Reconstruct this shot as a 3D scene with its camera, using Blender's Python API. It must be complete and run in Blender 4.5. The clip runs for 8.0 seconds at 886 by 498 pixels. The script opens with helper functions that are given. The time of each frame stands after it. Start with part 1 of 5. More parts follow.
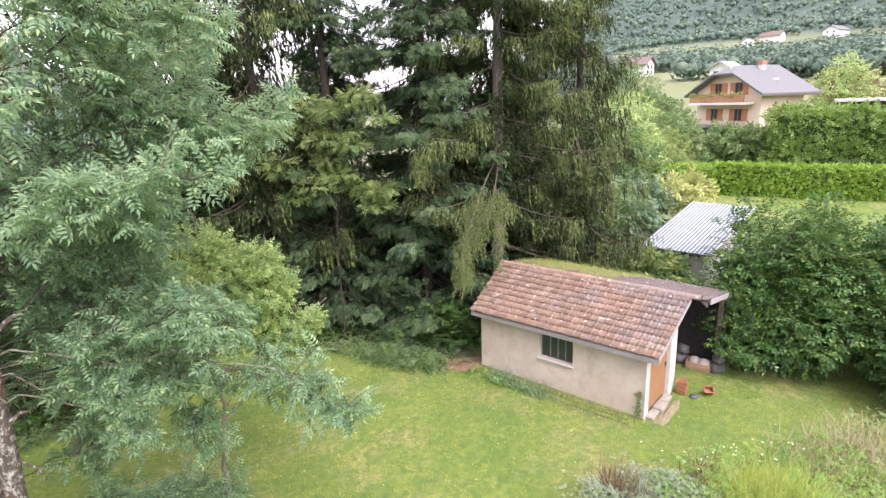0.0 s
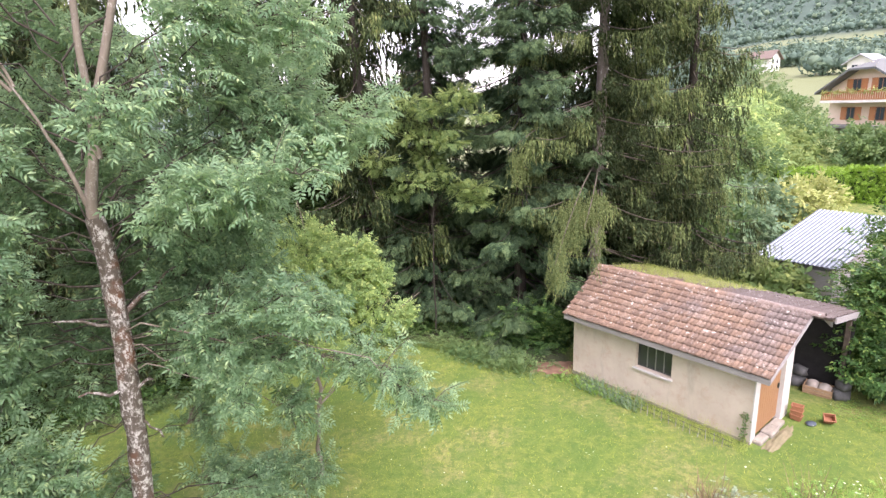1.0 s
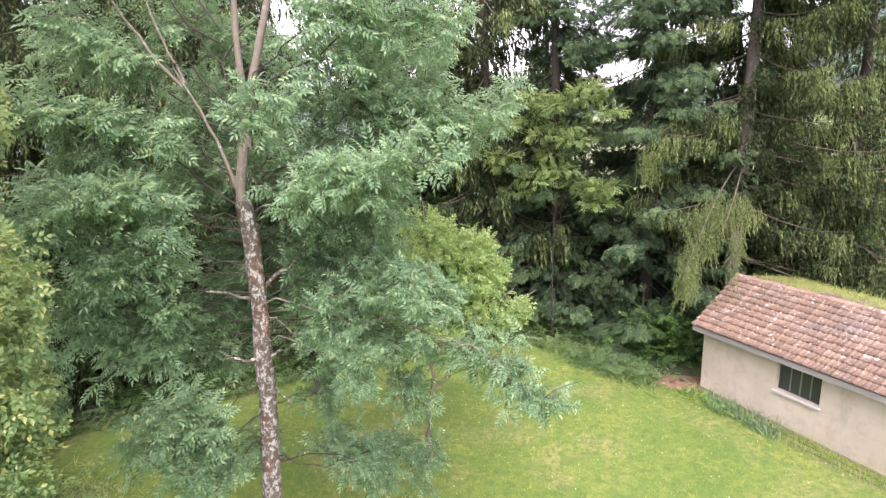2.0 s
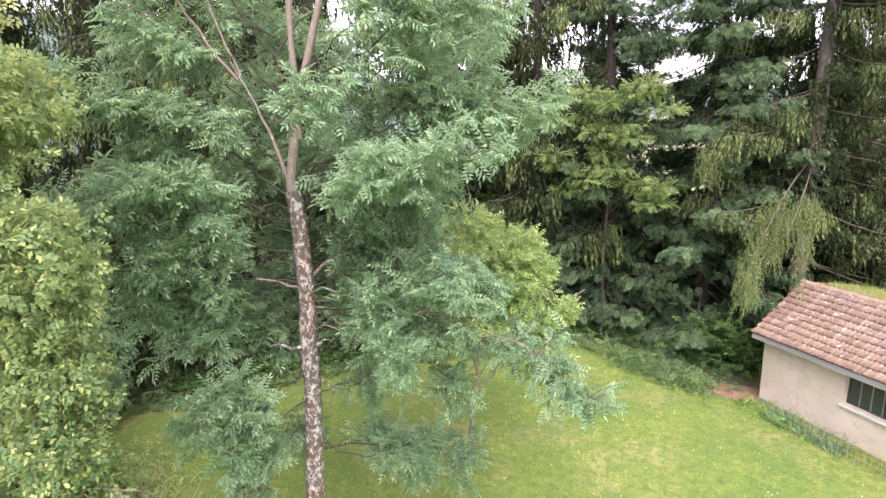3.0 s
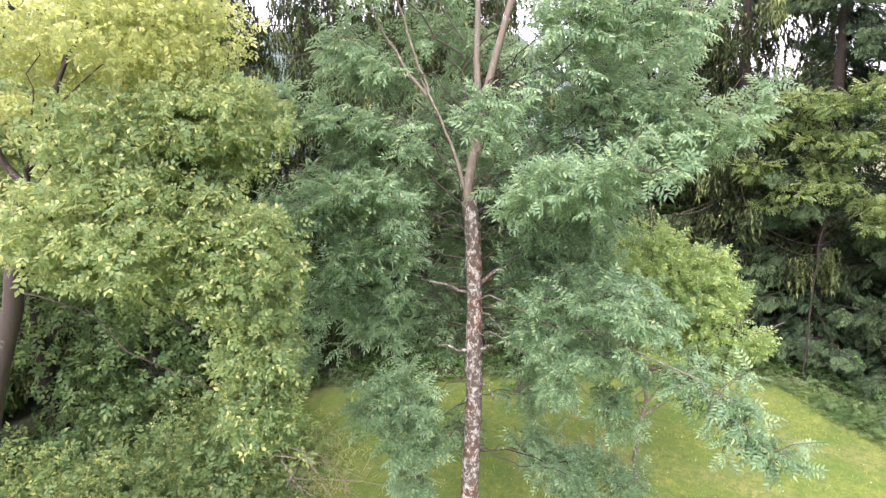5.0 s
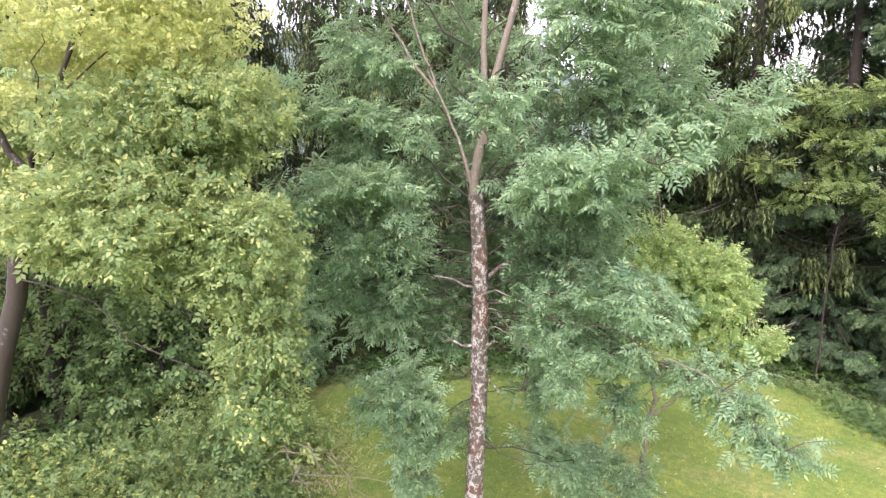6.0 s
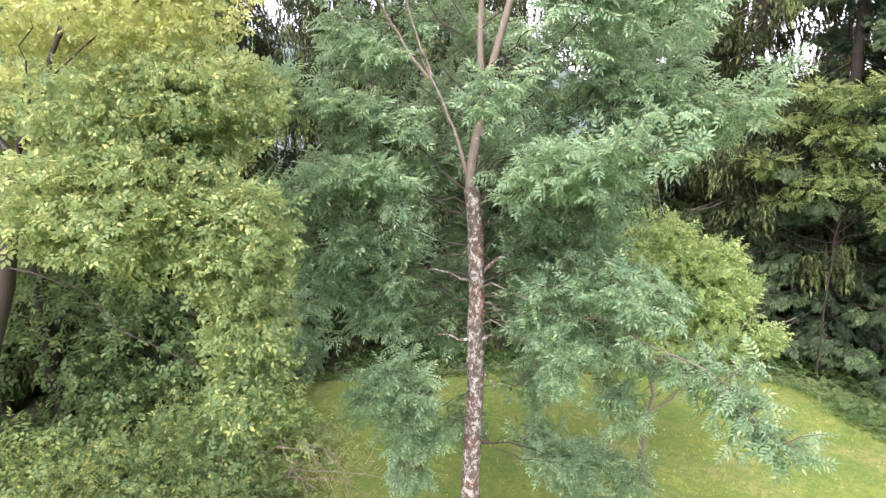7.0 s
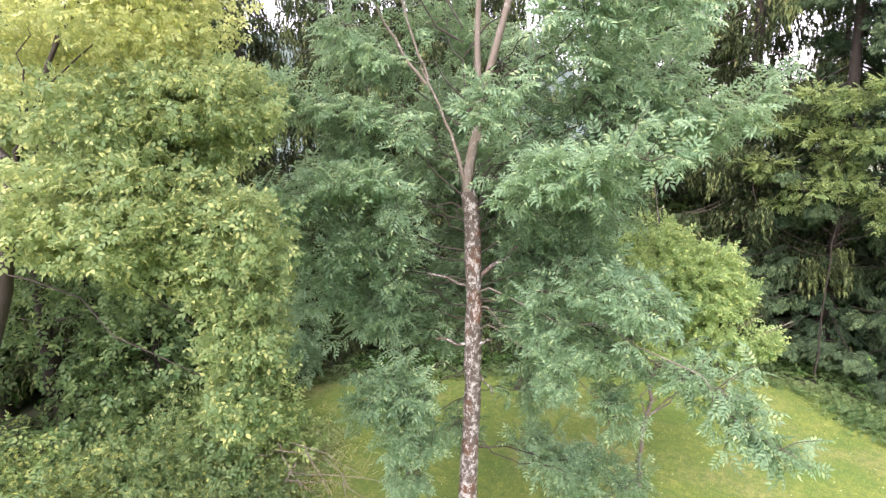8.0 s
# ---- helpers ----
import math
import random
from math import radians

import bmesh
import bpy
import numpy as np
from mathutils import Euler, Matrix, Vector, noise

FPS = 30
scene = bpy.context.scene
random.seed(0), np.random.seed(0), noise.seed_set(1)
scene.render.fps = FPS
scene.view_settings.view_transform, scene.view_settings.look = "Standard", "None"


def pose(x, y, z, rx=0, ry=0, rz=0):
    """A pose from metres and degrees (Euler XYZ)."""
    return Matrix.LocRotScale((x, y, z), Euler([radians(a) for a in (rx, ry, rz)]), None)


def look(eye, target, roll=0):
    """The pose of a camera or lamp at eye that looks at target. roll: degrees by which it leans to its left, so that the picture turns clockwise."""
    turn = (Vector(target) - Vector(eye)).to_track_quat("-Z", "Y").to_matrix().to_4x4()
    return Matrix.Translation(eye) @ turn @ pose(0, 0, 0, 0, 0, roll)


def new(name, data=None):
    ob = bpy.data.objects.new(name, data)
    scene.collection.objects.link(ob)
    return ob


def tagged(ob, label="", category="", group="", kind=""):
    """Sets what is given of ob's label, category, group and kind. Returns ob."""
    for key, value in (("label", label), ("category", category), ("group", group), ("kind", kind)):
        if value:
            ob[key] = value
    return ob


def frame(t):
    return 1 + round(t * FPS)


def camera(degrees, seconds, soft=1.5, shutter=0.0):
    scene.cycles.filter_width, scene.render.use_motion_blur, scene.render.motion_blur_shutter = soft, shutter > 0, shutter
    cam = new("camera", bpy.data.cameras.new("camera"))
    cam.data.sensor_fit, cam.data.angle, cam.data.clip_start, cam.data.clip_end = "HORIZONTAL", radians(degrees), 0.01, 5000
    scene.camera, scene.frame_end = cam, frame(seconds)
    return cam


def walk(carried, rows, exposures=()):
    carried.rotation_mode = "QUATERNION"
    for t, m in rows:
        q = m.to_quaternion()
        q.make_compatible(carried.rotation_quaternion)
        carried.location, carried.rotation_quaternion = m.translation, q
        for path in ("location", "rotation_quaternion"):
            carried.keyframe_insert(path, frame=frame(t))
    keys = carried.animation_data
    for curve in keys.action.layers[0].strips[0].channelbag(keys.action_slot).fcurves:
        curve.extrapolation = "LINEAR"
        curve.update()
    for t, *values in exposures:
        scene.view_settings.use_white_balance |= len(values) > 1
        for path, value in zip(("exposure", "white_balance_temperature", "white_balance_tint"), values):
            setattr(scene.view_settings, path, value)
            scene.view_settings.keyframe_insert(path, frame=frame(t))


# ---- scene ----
cam = camera(78.3, 8.0, 1.4)

PATH = [
    (0, (-0.213, 0.13, 8.483), (0.037, 2.047, 7.97), -2.1),
    (0.5, (-0.201, 0.137, 8.512), (-0.089, 2.068, 8.003), -2.1),
    (1, (-0.188, 0.134, 8.47), (-0.283, 2.067, 7.967), -2.3),
    (1.5, (-0.174, 0.135, 8.415), (-0.487, 2.047, 7.92), -2.4),
    (2, (-0.156, 0.14, 8.362), (-0.683, 2.007, 7.876), -2.6),
    (2.2, (-0.151, 0.145, 8.345), (-0.76, 1.987, 7.86), -2.6),
    (2.6, (-0.125, 0.17, 8.29), (-0.80, 1.988, 7.81), -2.6),
    (3.2, (-0.09, 0.2, 8.24), (-0.796, 2.006, 7.764), -2.5),
    (3.5, (-0.082, 0.212, 8.234), (-0.801, 2.016, 7.758), -2.5),
    (4, (-0.072, 0.209, 8.272), (-0.958, 1.941, 7.808), -2.6),
    (4.5, (-0.051, 0.218, 8.351), (-1.127, 1.842, 7.895), -2.6),
    (5, (-0.032, 0.212, 8.409), (-1.279, 1.711, 7.965), -2.7),
    (6.5, (-0.008, 0.336, 8.203), (-1.285, 1.812, 7.764), -2.5),
    (7, (0.009, 0.374, 8.163), (-1.269, 1.848, 7.723), -2.4),
    (7.5, (0.031, 0.398, 8.171), (-1.248, 1.871, 7.729), -2.4),
    (8, (0.043, 0.398, 8.225), (-1.235, 1.873, 7.788), -2.4),
]
walk(cam, [(t, look(eye, target, roll)) for t, eye, target, roll in PATH], [(0, 2.13, 6300, 26), (2, 2.33, 6300, 26), (4, 2.41, 6300, 27), (8, 2.44, 6300, 28)])

# ---- light ----
world = bpy.data.worlds.new("sky")
scene.world = world
world.use_nodes = True
wn = world.node_tree.nodes
sky = wn.new("ShaderNodeTexSky")
sky.sky_type = "NISHITA"
sky.sun_disc = False
sky.sun_elevation = radians(54)
sky.sun_rotation = radians(155)
sky.air_density, sky.dust_density, sky.ozone_density = 1.0, 3.0, 1.0
wn["Background"].inputs[1].default_value = 0.15
cloud = wn.new("ShaderNodeMix")
cloud.data_type = "RGBA"
cloud.inputs[0].default_value = 0.7
cloud.inputs[7].default_value = (4.9, 4.65, 4.5, 1)  # a bright even layer of cloud
world.node_tree.links.new(sky.outputs[0], cloud.inputs[6])
world.node_tree.links.new(cloud.outputs[2], wn["Background"].inputs[0])

sun_data = bpy.data.lights.new("sun", "SUN")
sun_data.energy, sun_data.angle, sun_data.color = 1.1, radians(40), (1.0, 0.96, 0.9)
sun = new("sun", sun_data)
sun.matrix_world = look((11, -23.5, 36), (0, 0, 0))

# ---- materials ----


def rgb(c, k=1.0):
    return (c[0] * k, c[1] * k, c[2] * k, 1)


class Shader:
    """A small wrapper that builds one node material."""

    def __init__(self, name):
        self.mat = bpy.data.materials.new(name)
        self.mat.use_nodes = True
        self.tree = self.mat.node_tree
        self.bsdf = self.tree.nodes["Principled BSDF"]

    def node(self, kind, **values):
        n = self.tree.nodes.new(kind)
        for key, value in values.items():
            if key in n.inputs:
                n.inputs[key].default_value = value
        return n

    def link(self, a, b):
        self.tree.links.new(a, b)

    def place(self, world_space=False):
        if world_space:
            return self.node("ShaderNodeNewGeometry").outputs["Position"]
        return self.node("ShaderNodeTexCoord").outputs["Object"]

    def noise(self, scale, detail=4, rough=0.6, where=None, stretch=None):
        n = self.node("ShaderNodeTexNoise", Scale=scale, Detail=detail, Roughness=rough)
        where = where or self.place()
        if stretch:
            m = self.node("ShaderNodeMapping")
            m.inputs["Scale"].default_value = stretch
            self.link(where, m.inputs[0])
            where = m.outputs[0]
        self.link(where, n.inputs["Vector"])
        return n.outputs["Fac"]

    def ramp(self, fac, stops):
        n = self.tree.nodes.new("ShaderNodeValToRGB")
        e = n.color_ramp.elements
        while len(e) < len(stops):
            e.new(0.5)
        for at, (pos, col) in zip(e, stops):
            at.position, at.color = pos, (rgb(col) if isinstance(col, tuple) else (col, col, col, 1))
        self.link(fac, n.inputs[0])
        return n.outputs[0]

    def mix(self, fac, a, b, how="MIX"):
        n = self.tree.nodes.new("ShaderNodeMix")
        n.data_type, n.blend_type = "RGBA", how
        for sock, v in ((n.inputs[0], fac), (n.inputs[6], a), (n.inputs[7], b)):
            if isinstance(v, (int, float)):
                sock.default_value = v
            elif isinstance(v, tuple):
                sock.default_value = rgb(v)
            else:
                self.link(v, sock)
        return n.outputs[2]

    def bump(self, height, strength=0.4, distance=0.02):
        n = self.node("ShaderNodeBump", Strength=strength, Distance=distance)
        self.link(height, n.inputs["Height"])
        self.link(n.outputs[0], self.bsdf.inputs["Normal"])

    def done(self, color, rough=0.8, metal=0.0):
        if isinstance(color, tuple):
            self.bsdf.inputs["Base Color"].default_value = rgb(color)
        else:
            self.link(color, self.bsdf.inputs["Base Color"])
        self.bsdf.inputs["Roughness"].default_value = rough
        self.bsdf.inputs["Metallic"].default_value = metal
        return self.mat


def leaf_material(name, dark, light, tip, gloss=0.45, thin=0.42, patch=0.7, shine=0.35):
    """Foliage: each leaf has its own tone, whole boughs differ, and some light passes through."""
    dark, light, tip = (tuple(min(0.8, c * k) for c, k in zip(tone, (1.75, 1.65, 1.6))) for tone in (dark, light, tip))
    s = Shader(name)
    island = s.node("ShaderNodeNewGeometry").outputs["Random Per Island"]
    bough = s.ramp(s.noise(patch, 3, 0.6), [(0.32, dark), (0.68, light)])
    col = s.mix(s.ramp(island, [(0.0, 0.55), (0.4, 0.0)]), bough, dark)
    col = s.mix(s.ramp(island, [(0.4, 0.0), (0.8, 0.6)]), col, light)
    col = s.mix(s.ramp(island, [(0.80, 0.0), (0.98, 0.85)]), col, tip)
    s.done(col, gloss)
    s.bsdf.inputs["Specular IOR Level"].default_value = shine
    lucent = s.node("ShaderNodeBsdfTranslucent")
    s.link(s.mix(0.5, col, tip), lucent.inputs[0])
    both = s.node("ShaderNodeMixShader", Fac=thin)
    s.link(s.bsdf.outputs[0], both.inputs[1])
    s.link(lucent.outputs[0], both.inputs[2])
    s.link(both.outputs[0], s.tree.nodes["Material Output"].inputs[0])
    return s.mat


def bark_material(name, dark, light, lichen, amount=0.55, moss=None):
    s = Shader(name)
    grain = s.noise(14, 6, 0.7, stretch=(1, 1, 0.25))
    col = s.mix(grain, dark, light)
    if moss:
        col = s.mix(s.ramp(s.noise(1.6, 3, 0.6), [(0.52, 0.0), (0.64, 0.9)]), col, moss)
    col = s.mix(s.ramp(s.noise(11, 8, 0.85, stretch=(1, 1, 0.7)), [(amount - 0.02, 0.0), (amount + 0.03, 1.0)]), col, lichen)
    s.bump(grain, 0.7, 0.02)
    return s.done(col, 0.92)


def plain_material(name, a, b, scale=6, rough=0.8, bump=0.2, metal=0.0, stretch=None):
    s = Shader(name)
    n = s.noise(scale, 5, 0.65, stretch=stretch)
    fine = s.noise(scale * 9, 3, 0.6)
    col = s.mix(s.ramp(n, [(0.3, 0.0), (0.7, 1.0)]), a, b)
    col = s.mix(s.ramp(fine, [(0.3, 0.0), (0.8, 0.25)]), col, (a[0] * 0.6, a[1] * 0.6, a[2] * 0.6))
    s.bump(fine, bump, 0.01)
    return s.done(col, rough, metal)


ASH_LEAF = leaf_material("ash_leaf", (0.048, 0.108, 0.060), (0.162, 0.260, 0.160), (0.25, 0.335, 0.17), 0.48, 0.52, 0.75, 0.28)
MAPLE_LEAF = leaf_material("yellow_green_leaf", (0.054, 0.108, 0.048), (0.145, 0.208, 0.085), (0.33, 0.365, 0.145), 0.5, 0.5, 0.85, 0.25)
# treetop leaves: yellower of themselves, with sunlight also put into the colour
MAPLE_SUNLIT_LEAF = leaf_material("sunlit_yellow_leaf", (0.130, 0.185, 0.075), (0.265, 0.310, 0.125), (0.47, 0.48, 0.20), 0.5, 0.55, 0.85, 0.25)
SMALL_LEAF = leaf_material("fresh_green_leaf", (0.068, 0.138, 0.058), (0.205, 0.295, 0.115), (0.36, 0.42, 0.15), 0.5, 0.5, 0.9, 0.25)
LIME_LEAF = leaf_material("lime_leaf", (0.056, 0.112, 0.042), (0.135, 0.192, 0.070), (0.235, 0.285, 0.10), 0.5, 0.5, 0.9, 0.25)
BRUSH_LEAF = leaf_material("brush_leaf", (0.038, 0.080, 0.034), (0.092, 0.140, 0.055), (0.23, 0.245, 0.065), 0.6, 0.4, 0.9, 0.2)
HEDGE_LEAF = leaf_material("hedge_leaf", (0.011, 0.038, 0.012), (0.048, 0.110, 0.028), (0.135, 0.195, 0.048), 0.5, 0.3, 0.7, 0.3)
PRIVET_LEAF = leaf_material("trimmed_hedge_leaf", (0.075, 0.155, 0.014), (0.105, 0.200, 0.017), (0.165, 0.26, 0.03), 0.5, 0.3, 0.4)
SHRUB_LEAF = leaf_material("shrub_leaf", (0.040, 0.090, 0.034), (0.092, 0.150, 0.056), (0.16, 0.215, 0.078), 0.45, 0.4, 0.5)
TALL_HEDGE_LEAF = leaf_material("tall_hedge_leaf", (0.045, 0.100, 0.022), (0.100, 0.175, 0.036), (0.165, 0.245, 0.056), 0.5, 0.35, 0.5)
GREY_LEAF = leaf_material("grey_green_leaf", (0.05, 0.10, 0.055), (0.10, 0.16, 0.09), (0.17, 0.23, 0.13), 0.5, 0.3, 0.5)
GOLD_LEAF = leaf_material("golden_leaf", (0.12, 0.165, 0.05), (0.25, 0.28, 0.09), (0.33, 0.34, 0.17), 0.5, 0.3, 0.8)
RUST_LEAF = leaf_material("rust_leaf", (0.075, 0.07, 0.035), (0.12, 0.09, 0.05), (0.14, 0.11, 0.05), 0.6, 0.2, 0.5)
NEEDLE = leaf_material("spruce_needle", (0.012, 0.022, 0.010), (0.034, 0.050, 0.021), (0.066, 0.074, 0.030), 0.8, 0.12, 0.6, 0.1)
NEEDLE_BLUE = leaf_material("fir_needle", (0.016, 0.035, 0.019), (0.043, 0.073, 0.038), (0.07, 0.105, 0.05), 0.8, 0.15, 0.6, 0.1)
# paler needle copies: the light on outer twigs is put into their colour
LIT_NEEDLE = leaf_material("lit_needle", (0.048, 0.074, 0.029), (0.092, 0.122, 0.047), (0.135, 0.152, 0.06), 0.8, 0.18, 0.9, 0.1)
LIT_FIR = leaf_material("lit_fir_needle", (0.036, 0.066, 0.033), (0.066, 0.106, 0.051), (0.10, 0.138, 0.063), 0.8, 0.2, 0.9, 0.1)
WEED_LEAF = leaf_material("weed_leaf", (0.05, 0.13, 0.025), (0.11, 0.21, 0.04), (0.20, 0.28, 0.07), 0.5, 0.35, 1.2)
IRIS_LEAF = leaf_material("iris_leaf", (0.075, 0.14, 0.08), (0.12, 0.19, 0.11), (0.17, 0.24, 0.13), 0.45, 0.25, 1.2)
BLUE_HERB = leaf_material("blue_herb_leaf", (0.10, 0.155, 0.11), (0.17, 0.225, 0.16), (0.24, 0.28, 0.19), 0.6, 0.35, 1.0)
GRASS_BLADE = leaf_material("grass_blade", (0.085, 0.155, 0.015), (0.19, 0.262, 0.03), (0.36, 0.35, 0.08), 0.6, 0.35, 1.6)
TALL_GRASS = leaf_material("tall_grass", (0.14, 0.205, 0.045), (0.23, 0.30, 0.07), (0.33, 0.36, 0.13), 0.6, 0.4, 0.8)
HERB_LEAF = leaf_material("herb_leaf", (0.10, 0.155, 0.070), (0.175, 0.235, 0.105), (0.26, 0.305, 0.14), 0.6, 0.4, 0.9)
STRAW = leaf_material("straw", (0.21, 0.225, 0.10), (0.32, 0.325, 0.16), (0.40, 0.39, 0.22), 0.7, 0.3, 0.8)
DRY_STALK = leaf_material("dry_stalk", (0.20, 0.185, 0.12), (0.29, 0.26, 0.175), (0.36, 0.30, 0.22), 0.8, 0.3, 1.0)
BRONZE_LEAF = leaf_material("bronze_seedhead", (0.07, 0.055, 0.035), (0.13, 0.095, 0.06), (0.17, 0.13, 0.08), 0.7, 0.15, 1.0)
PETAL = leaf_material("white_petal", (0.36, 0.45, 0.32), (0.37, 0.47, 0.34), (0.37, 0.47, 0.30), 0.6, 0.3)
# far woods: distance haze is mixed into these bluish, low-contrast leaf tones
HAZY_WOOD = leaf_material("hazy_wood_leaf", (0.050, 0.086, 0.072), (0.080, 0.124, 0.094), (0.115, 0.162, 0.105), 0.9, 0.2, 0.012)

ASH_BARK = bark_material("ash_bark", (0.036, 0.030, 0.024), (0.115, 0.092, 0.072), (0.40, 0.385, 0.36), 0.53, (0.11, 0.045, 0.020))
LIMB_BARK = bark_material("limb_bark", (0.10, 0.085, 0.066), (0.225, 0.190, 0.150), (0.33, 0.31, 0.28), 0.58)
BOUGH_BARK = bark_material("bough_bark", (0.06, 0.05, 0.038), (0.15, 0.125, 0.095), (0.26, 0.25, 0.21), 0.64)
SPRUCE_BARK = bark_material("spruce_bark", (0.10, 0.08, 0.07), (0.24, 0.20, 0.17), (0.38, 0.36, 0.33), 0.58)
DARK_BARK = bark_material("dark_bark", (0.018, 0.014, 0.011), (0.06, 0.048, 0.036), (0.17, 0.17, 0.15), 0.61)
DEAD_WOOD = bark_material("dead_wood", (0.16, 0.13, 0.10), (0.34, 0.29, 0.24), (0.42, 0.40, 0.36), 0.62)

# ---- geometry helpers ----
rng = np.random.default_rng(7)


def np_mesh(name, verts, faces):
    """A mesh from an array of places and an array of faces that all have the same number of corners."""
    me = bpy.data.meshes.new(name)
    verts, faces = np.asarray(verts, np.float32), np.asarray(faces, np.int32)
    k = faces.shape[1]
    me.vertices.add(len(verts))
    me.vertices.foreach_set("co", verts.ravel())
    me.loops.add(faces.size)
    me.loops.foreach_set("vertex_index", faces.ravel())
    me.polygons.add(len(faces))
    me.polygons.foreach_set("loop_start", np.arange(0, faces.size, k, dtype=np.int32))
    me.update(calc_edges=True)
    return me


def unit(v):
    return v / np.maximum(np.linalg.norm(v, axis=-1, keepdims=True), 1e-9)


def scatter(template, places, along, up, size):
    """Many copies of a small template, joined. The template's y runs along, its z turns to up."""
    tv, tf = template
    y = unit(along)
    x = unit(np.cross(y, up))
    z = np.cross(x, y)
    s = np.broadcast_to(np.asarray(size, float).reshape(-1, 1), (len(places), 1))
    axes = np.stack([x, y, z], 1) * s[:, :, None]
    verts = places[:, None, :] + np.einsum("kc,ncd->nkd", tv, axes)
    faces = tf[None] + (np.arange(len(places)) * len(tv))[:, None, None]
    return verts.reshape(-1, 3), faces.reshape(-1, tf.shape[1])


def joined(pieces):
    verts, faces, n = [], [], 0
    for v, f in pieces:
        verts.append(v)
        faces.append(f + n)
        n += len(v)
    return np.concatenate(verts), np.concatenate(faces)


def tube(points, radii, sides=7):
    """A tapering, bent round stem."""
    p, r = np.asarray(points, float), np.asarray(radii, float)
    t = unit(np.gradient(p, axis=0))
    ref = np.where(np.abs(t[:, 2:3]) > 0.9, [[1.0, 0, 0]], [[0, 0, 1.0]])
    a = unit(np.cross(t, ref))
    b = np.cross(t, a)
    w = np.arange(sides) * 2 * np.pi / sides
    ring = p[:, None] + r[:, None, None] * (np.cos(w)[None, :, None] * a[:, None] + np.sin(w)[None, :, None] * b[:, None])
    i, j = np.meshgrid(np.arange(len(p) - 1), np.arange(sides), indexing="ij")
    i, j = i.ravel(), j.ravel()
    k = (j + 1) % sides
    return ring.reshape(-1, 3), np.stack([i * sides + j, i * sides + k, (i + 1) * sides + k, (i + 1) * sides + j], 1)


def bent(a, b, sag=0.0, n=7, wobble=0.0, seed=0):
    """A path from a to b that sags or arches, with small kinks."""
    r = np.random.default_rng(seed)
    s = np.linspace(0, 1, n)[:, None]
    p = np.asarray(a, float) * (1 - s) + np.asarray(b, float) * s
    p[:, 2:] -= sag * 4 * s * (1 - s)
    p[1:-1] += r.normal(0, wobble, (n - 2, 3))
    return p


def diamond(width, length, fold=0.12):
    return np.array([(0, 0, 0), (width / 2, length * 0.45, fold * length), (0, length, -0.05), (-width / 2, length * 0.45, fold * length)])


TWO = np.array([(0, 1, 2), (0, 2, 3)])


def compound(leaflets):
    """A template out of several diamond leaflets: (root, angle in the leaf's plane, length, width, lift)."""
    verts, faces = [], []
    for n, (root, turn, length, width, lift) in enumerate(leaflets):
        d = diamond(width, length)
        c, s = math.cos(turn), math.sin(turn)
        v = np.stack([d[:, 0] * c + d[:, 1] * s, -d[:, 0] * s + d[:, 1] * c, d[:, 2] + d[:, 1] * lift], 1)
        verts.append(v + root)
        faces.append(TWO + 4 * n)
    return np.concatenate(verts), np.concatenate(faces)


LEAF = (diamond(0.55, 1.0), TWO)
ASH = compound([((0, y, -0.20 * y * y), side * (1.2 - 0.3 * y), 0.30 - 0.08 * abs(y - 0.5), 0.115, -0.22) for y in (0.16, 0.32, 0.48, 0.64, 0.80) for side in (-1, 1)] + [((0, 0.86, -0.16), 0.0, 0.30, 0.11, -0.35)])
LOBED = compound([((0, 0, 0), a, l, 0.34, -0.2) for a, l in ((-0.95, 0.8), (0.0, 1.0), (0.95, 0.8))])
SPRAY = compound([((0, y, -0.12 * y * y), side * 0.85, 0.30, 0.17, -0.1) for y, side in ((0.05, 1), (0.16, -1), (0.28, 1), (0.40, -1), (0.52, 1), (0.64, -1), (0.74, 1))] + [((0, 0.8, -0.08), 0.0, 0.3, 0.17, -0.15)])

WIDE_SPRAY = compound([((0, y, -0.12 * y * y), side * 0.9, 0.42, 0.24, -0.1) for y, side in ((0.08, 1), (0.22, -1), (0.40, 1), (0.56, -1))] + [((0, 0.66, -0.06), 0.0, 0.42, 0.24, -0.15)])


def needle_twig(blades, droop, width, spread):
    verts, faces = [], []
    for n in range(blades):
        y = 0.02 + 0.85 * n / blades
        w = n * 2.4
        r = np.array((math.cos(w), 0, math.sin(w)))
        root = np.array((0, y, -droop * y * y))
        tip = root + np.array((0, 0.2, 0)) + r * spread
        side = np.cross(r, (0, 1, 0)) * width
        verts += [root - side, root + side, tip]
        faces.append((3 * n, 3 * n + 1, 3 * n + 2))
    return np.array(verts), np.array(faces)


TWIG = needle_twig(10, 0.0, 0.030, 0.075)
INNER_TWIG = needle_twig(8, 0.0, 0.042, 0.10)
FIR_FAN = compound([((0, y, -0.2 * y * y), side * 0.8, 0.44 * (1.15 - 0.6 * y), 0.125, -0.2) for y in (0.06, 0.26, 0.46, 0.66) for side in (-1, 1)] + [((0, 0.70, -0.1), 0.0, 0.32, 0.12, -0.25)])
BLADE = (np.array([(-0.02, 0, 0), (0.02, 0, 0), (0.012, 0.6, 0.06), (0, 1.0, 0.22), (-0.012, 0.6, 0.06)]), np.array([(0, 1, 2), (0, 2, 4), (2, 3, 4)]))
FINE_BLADE = (BLADE[0] * (0.4, 1, 1.3), BLADE[1])
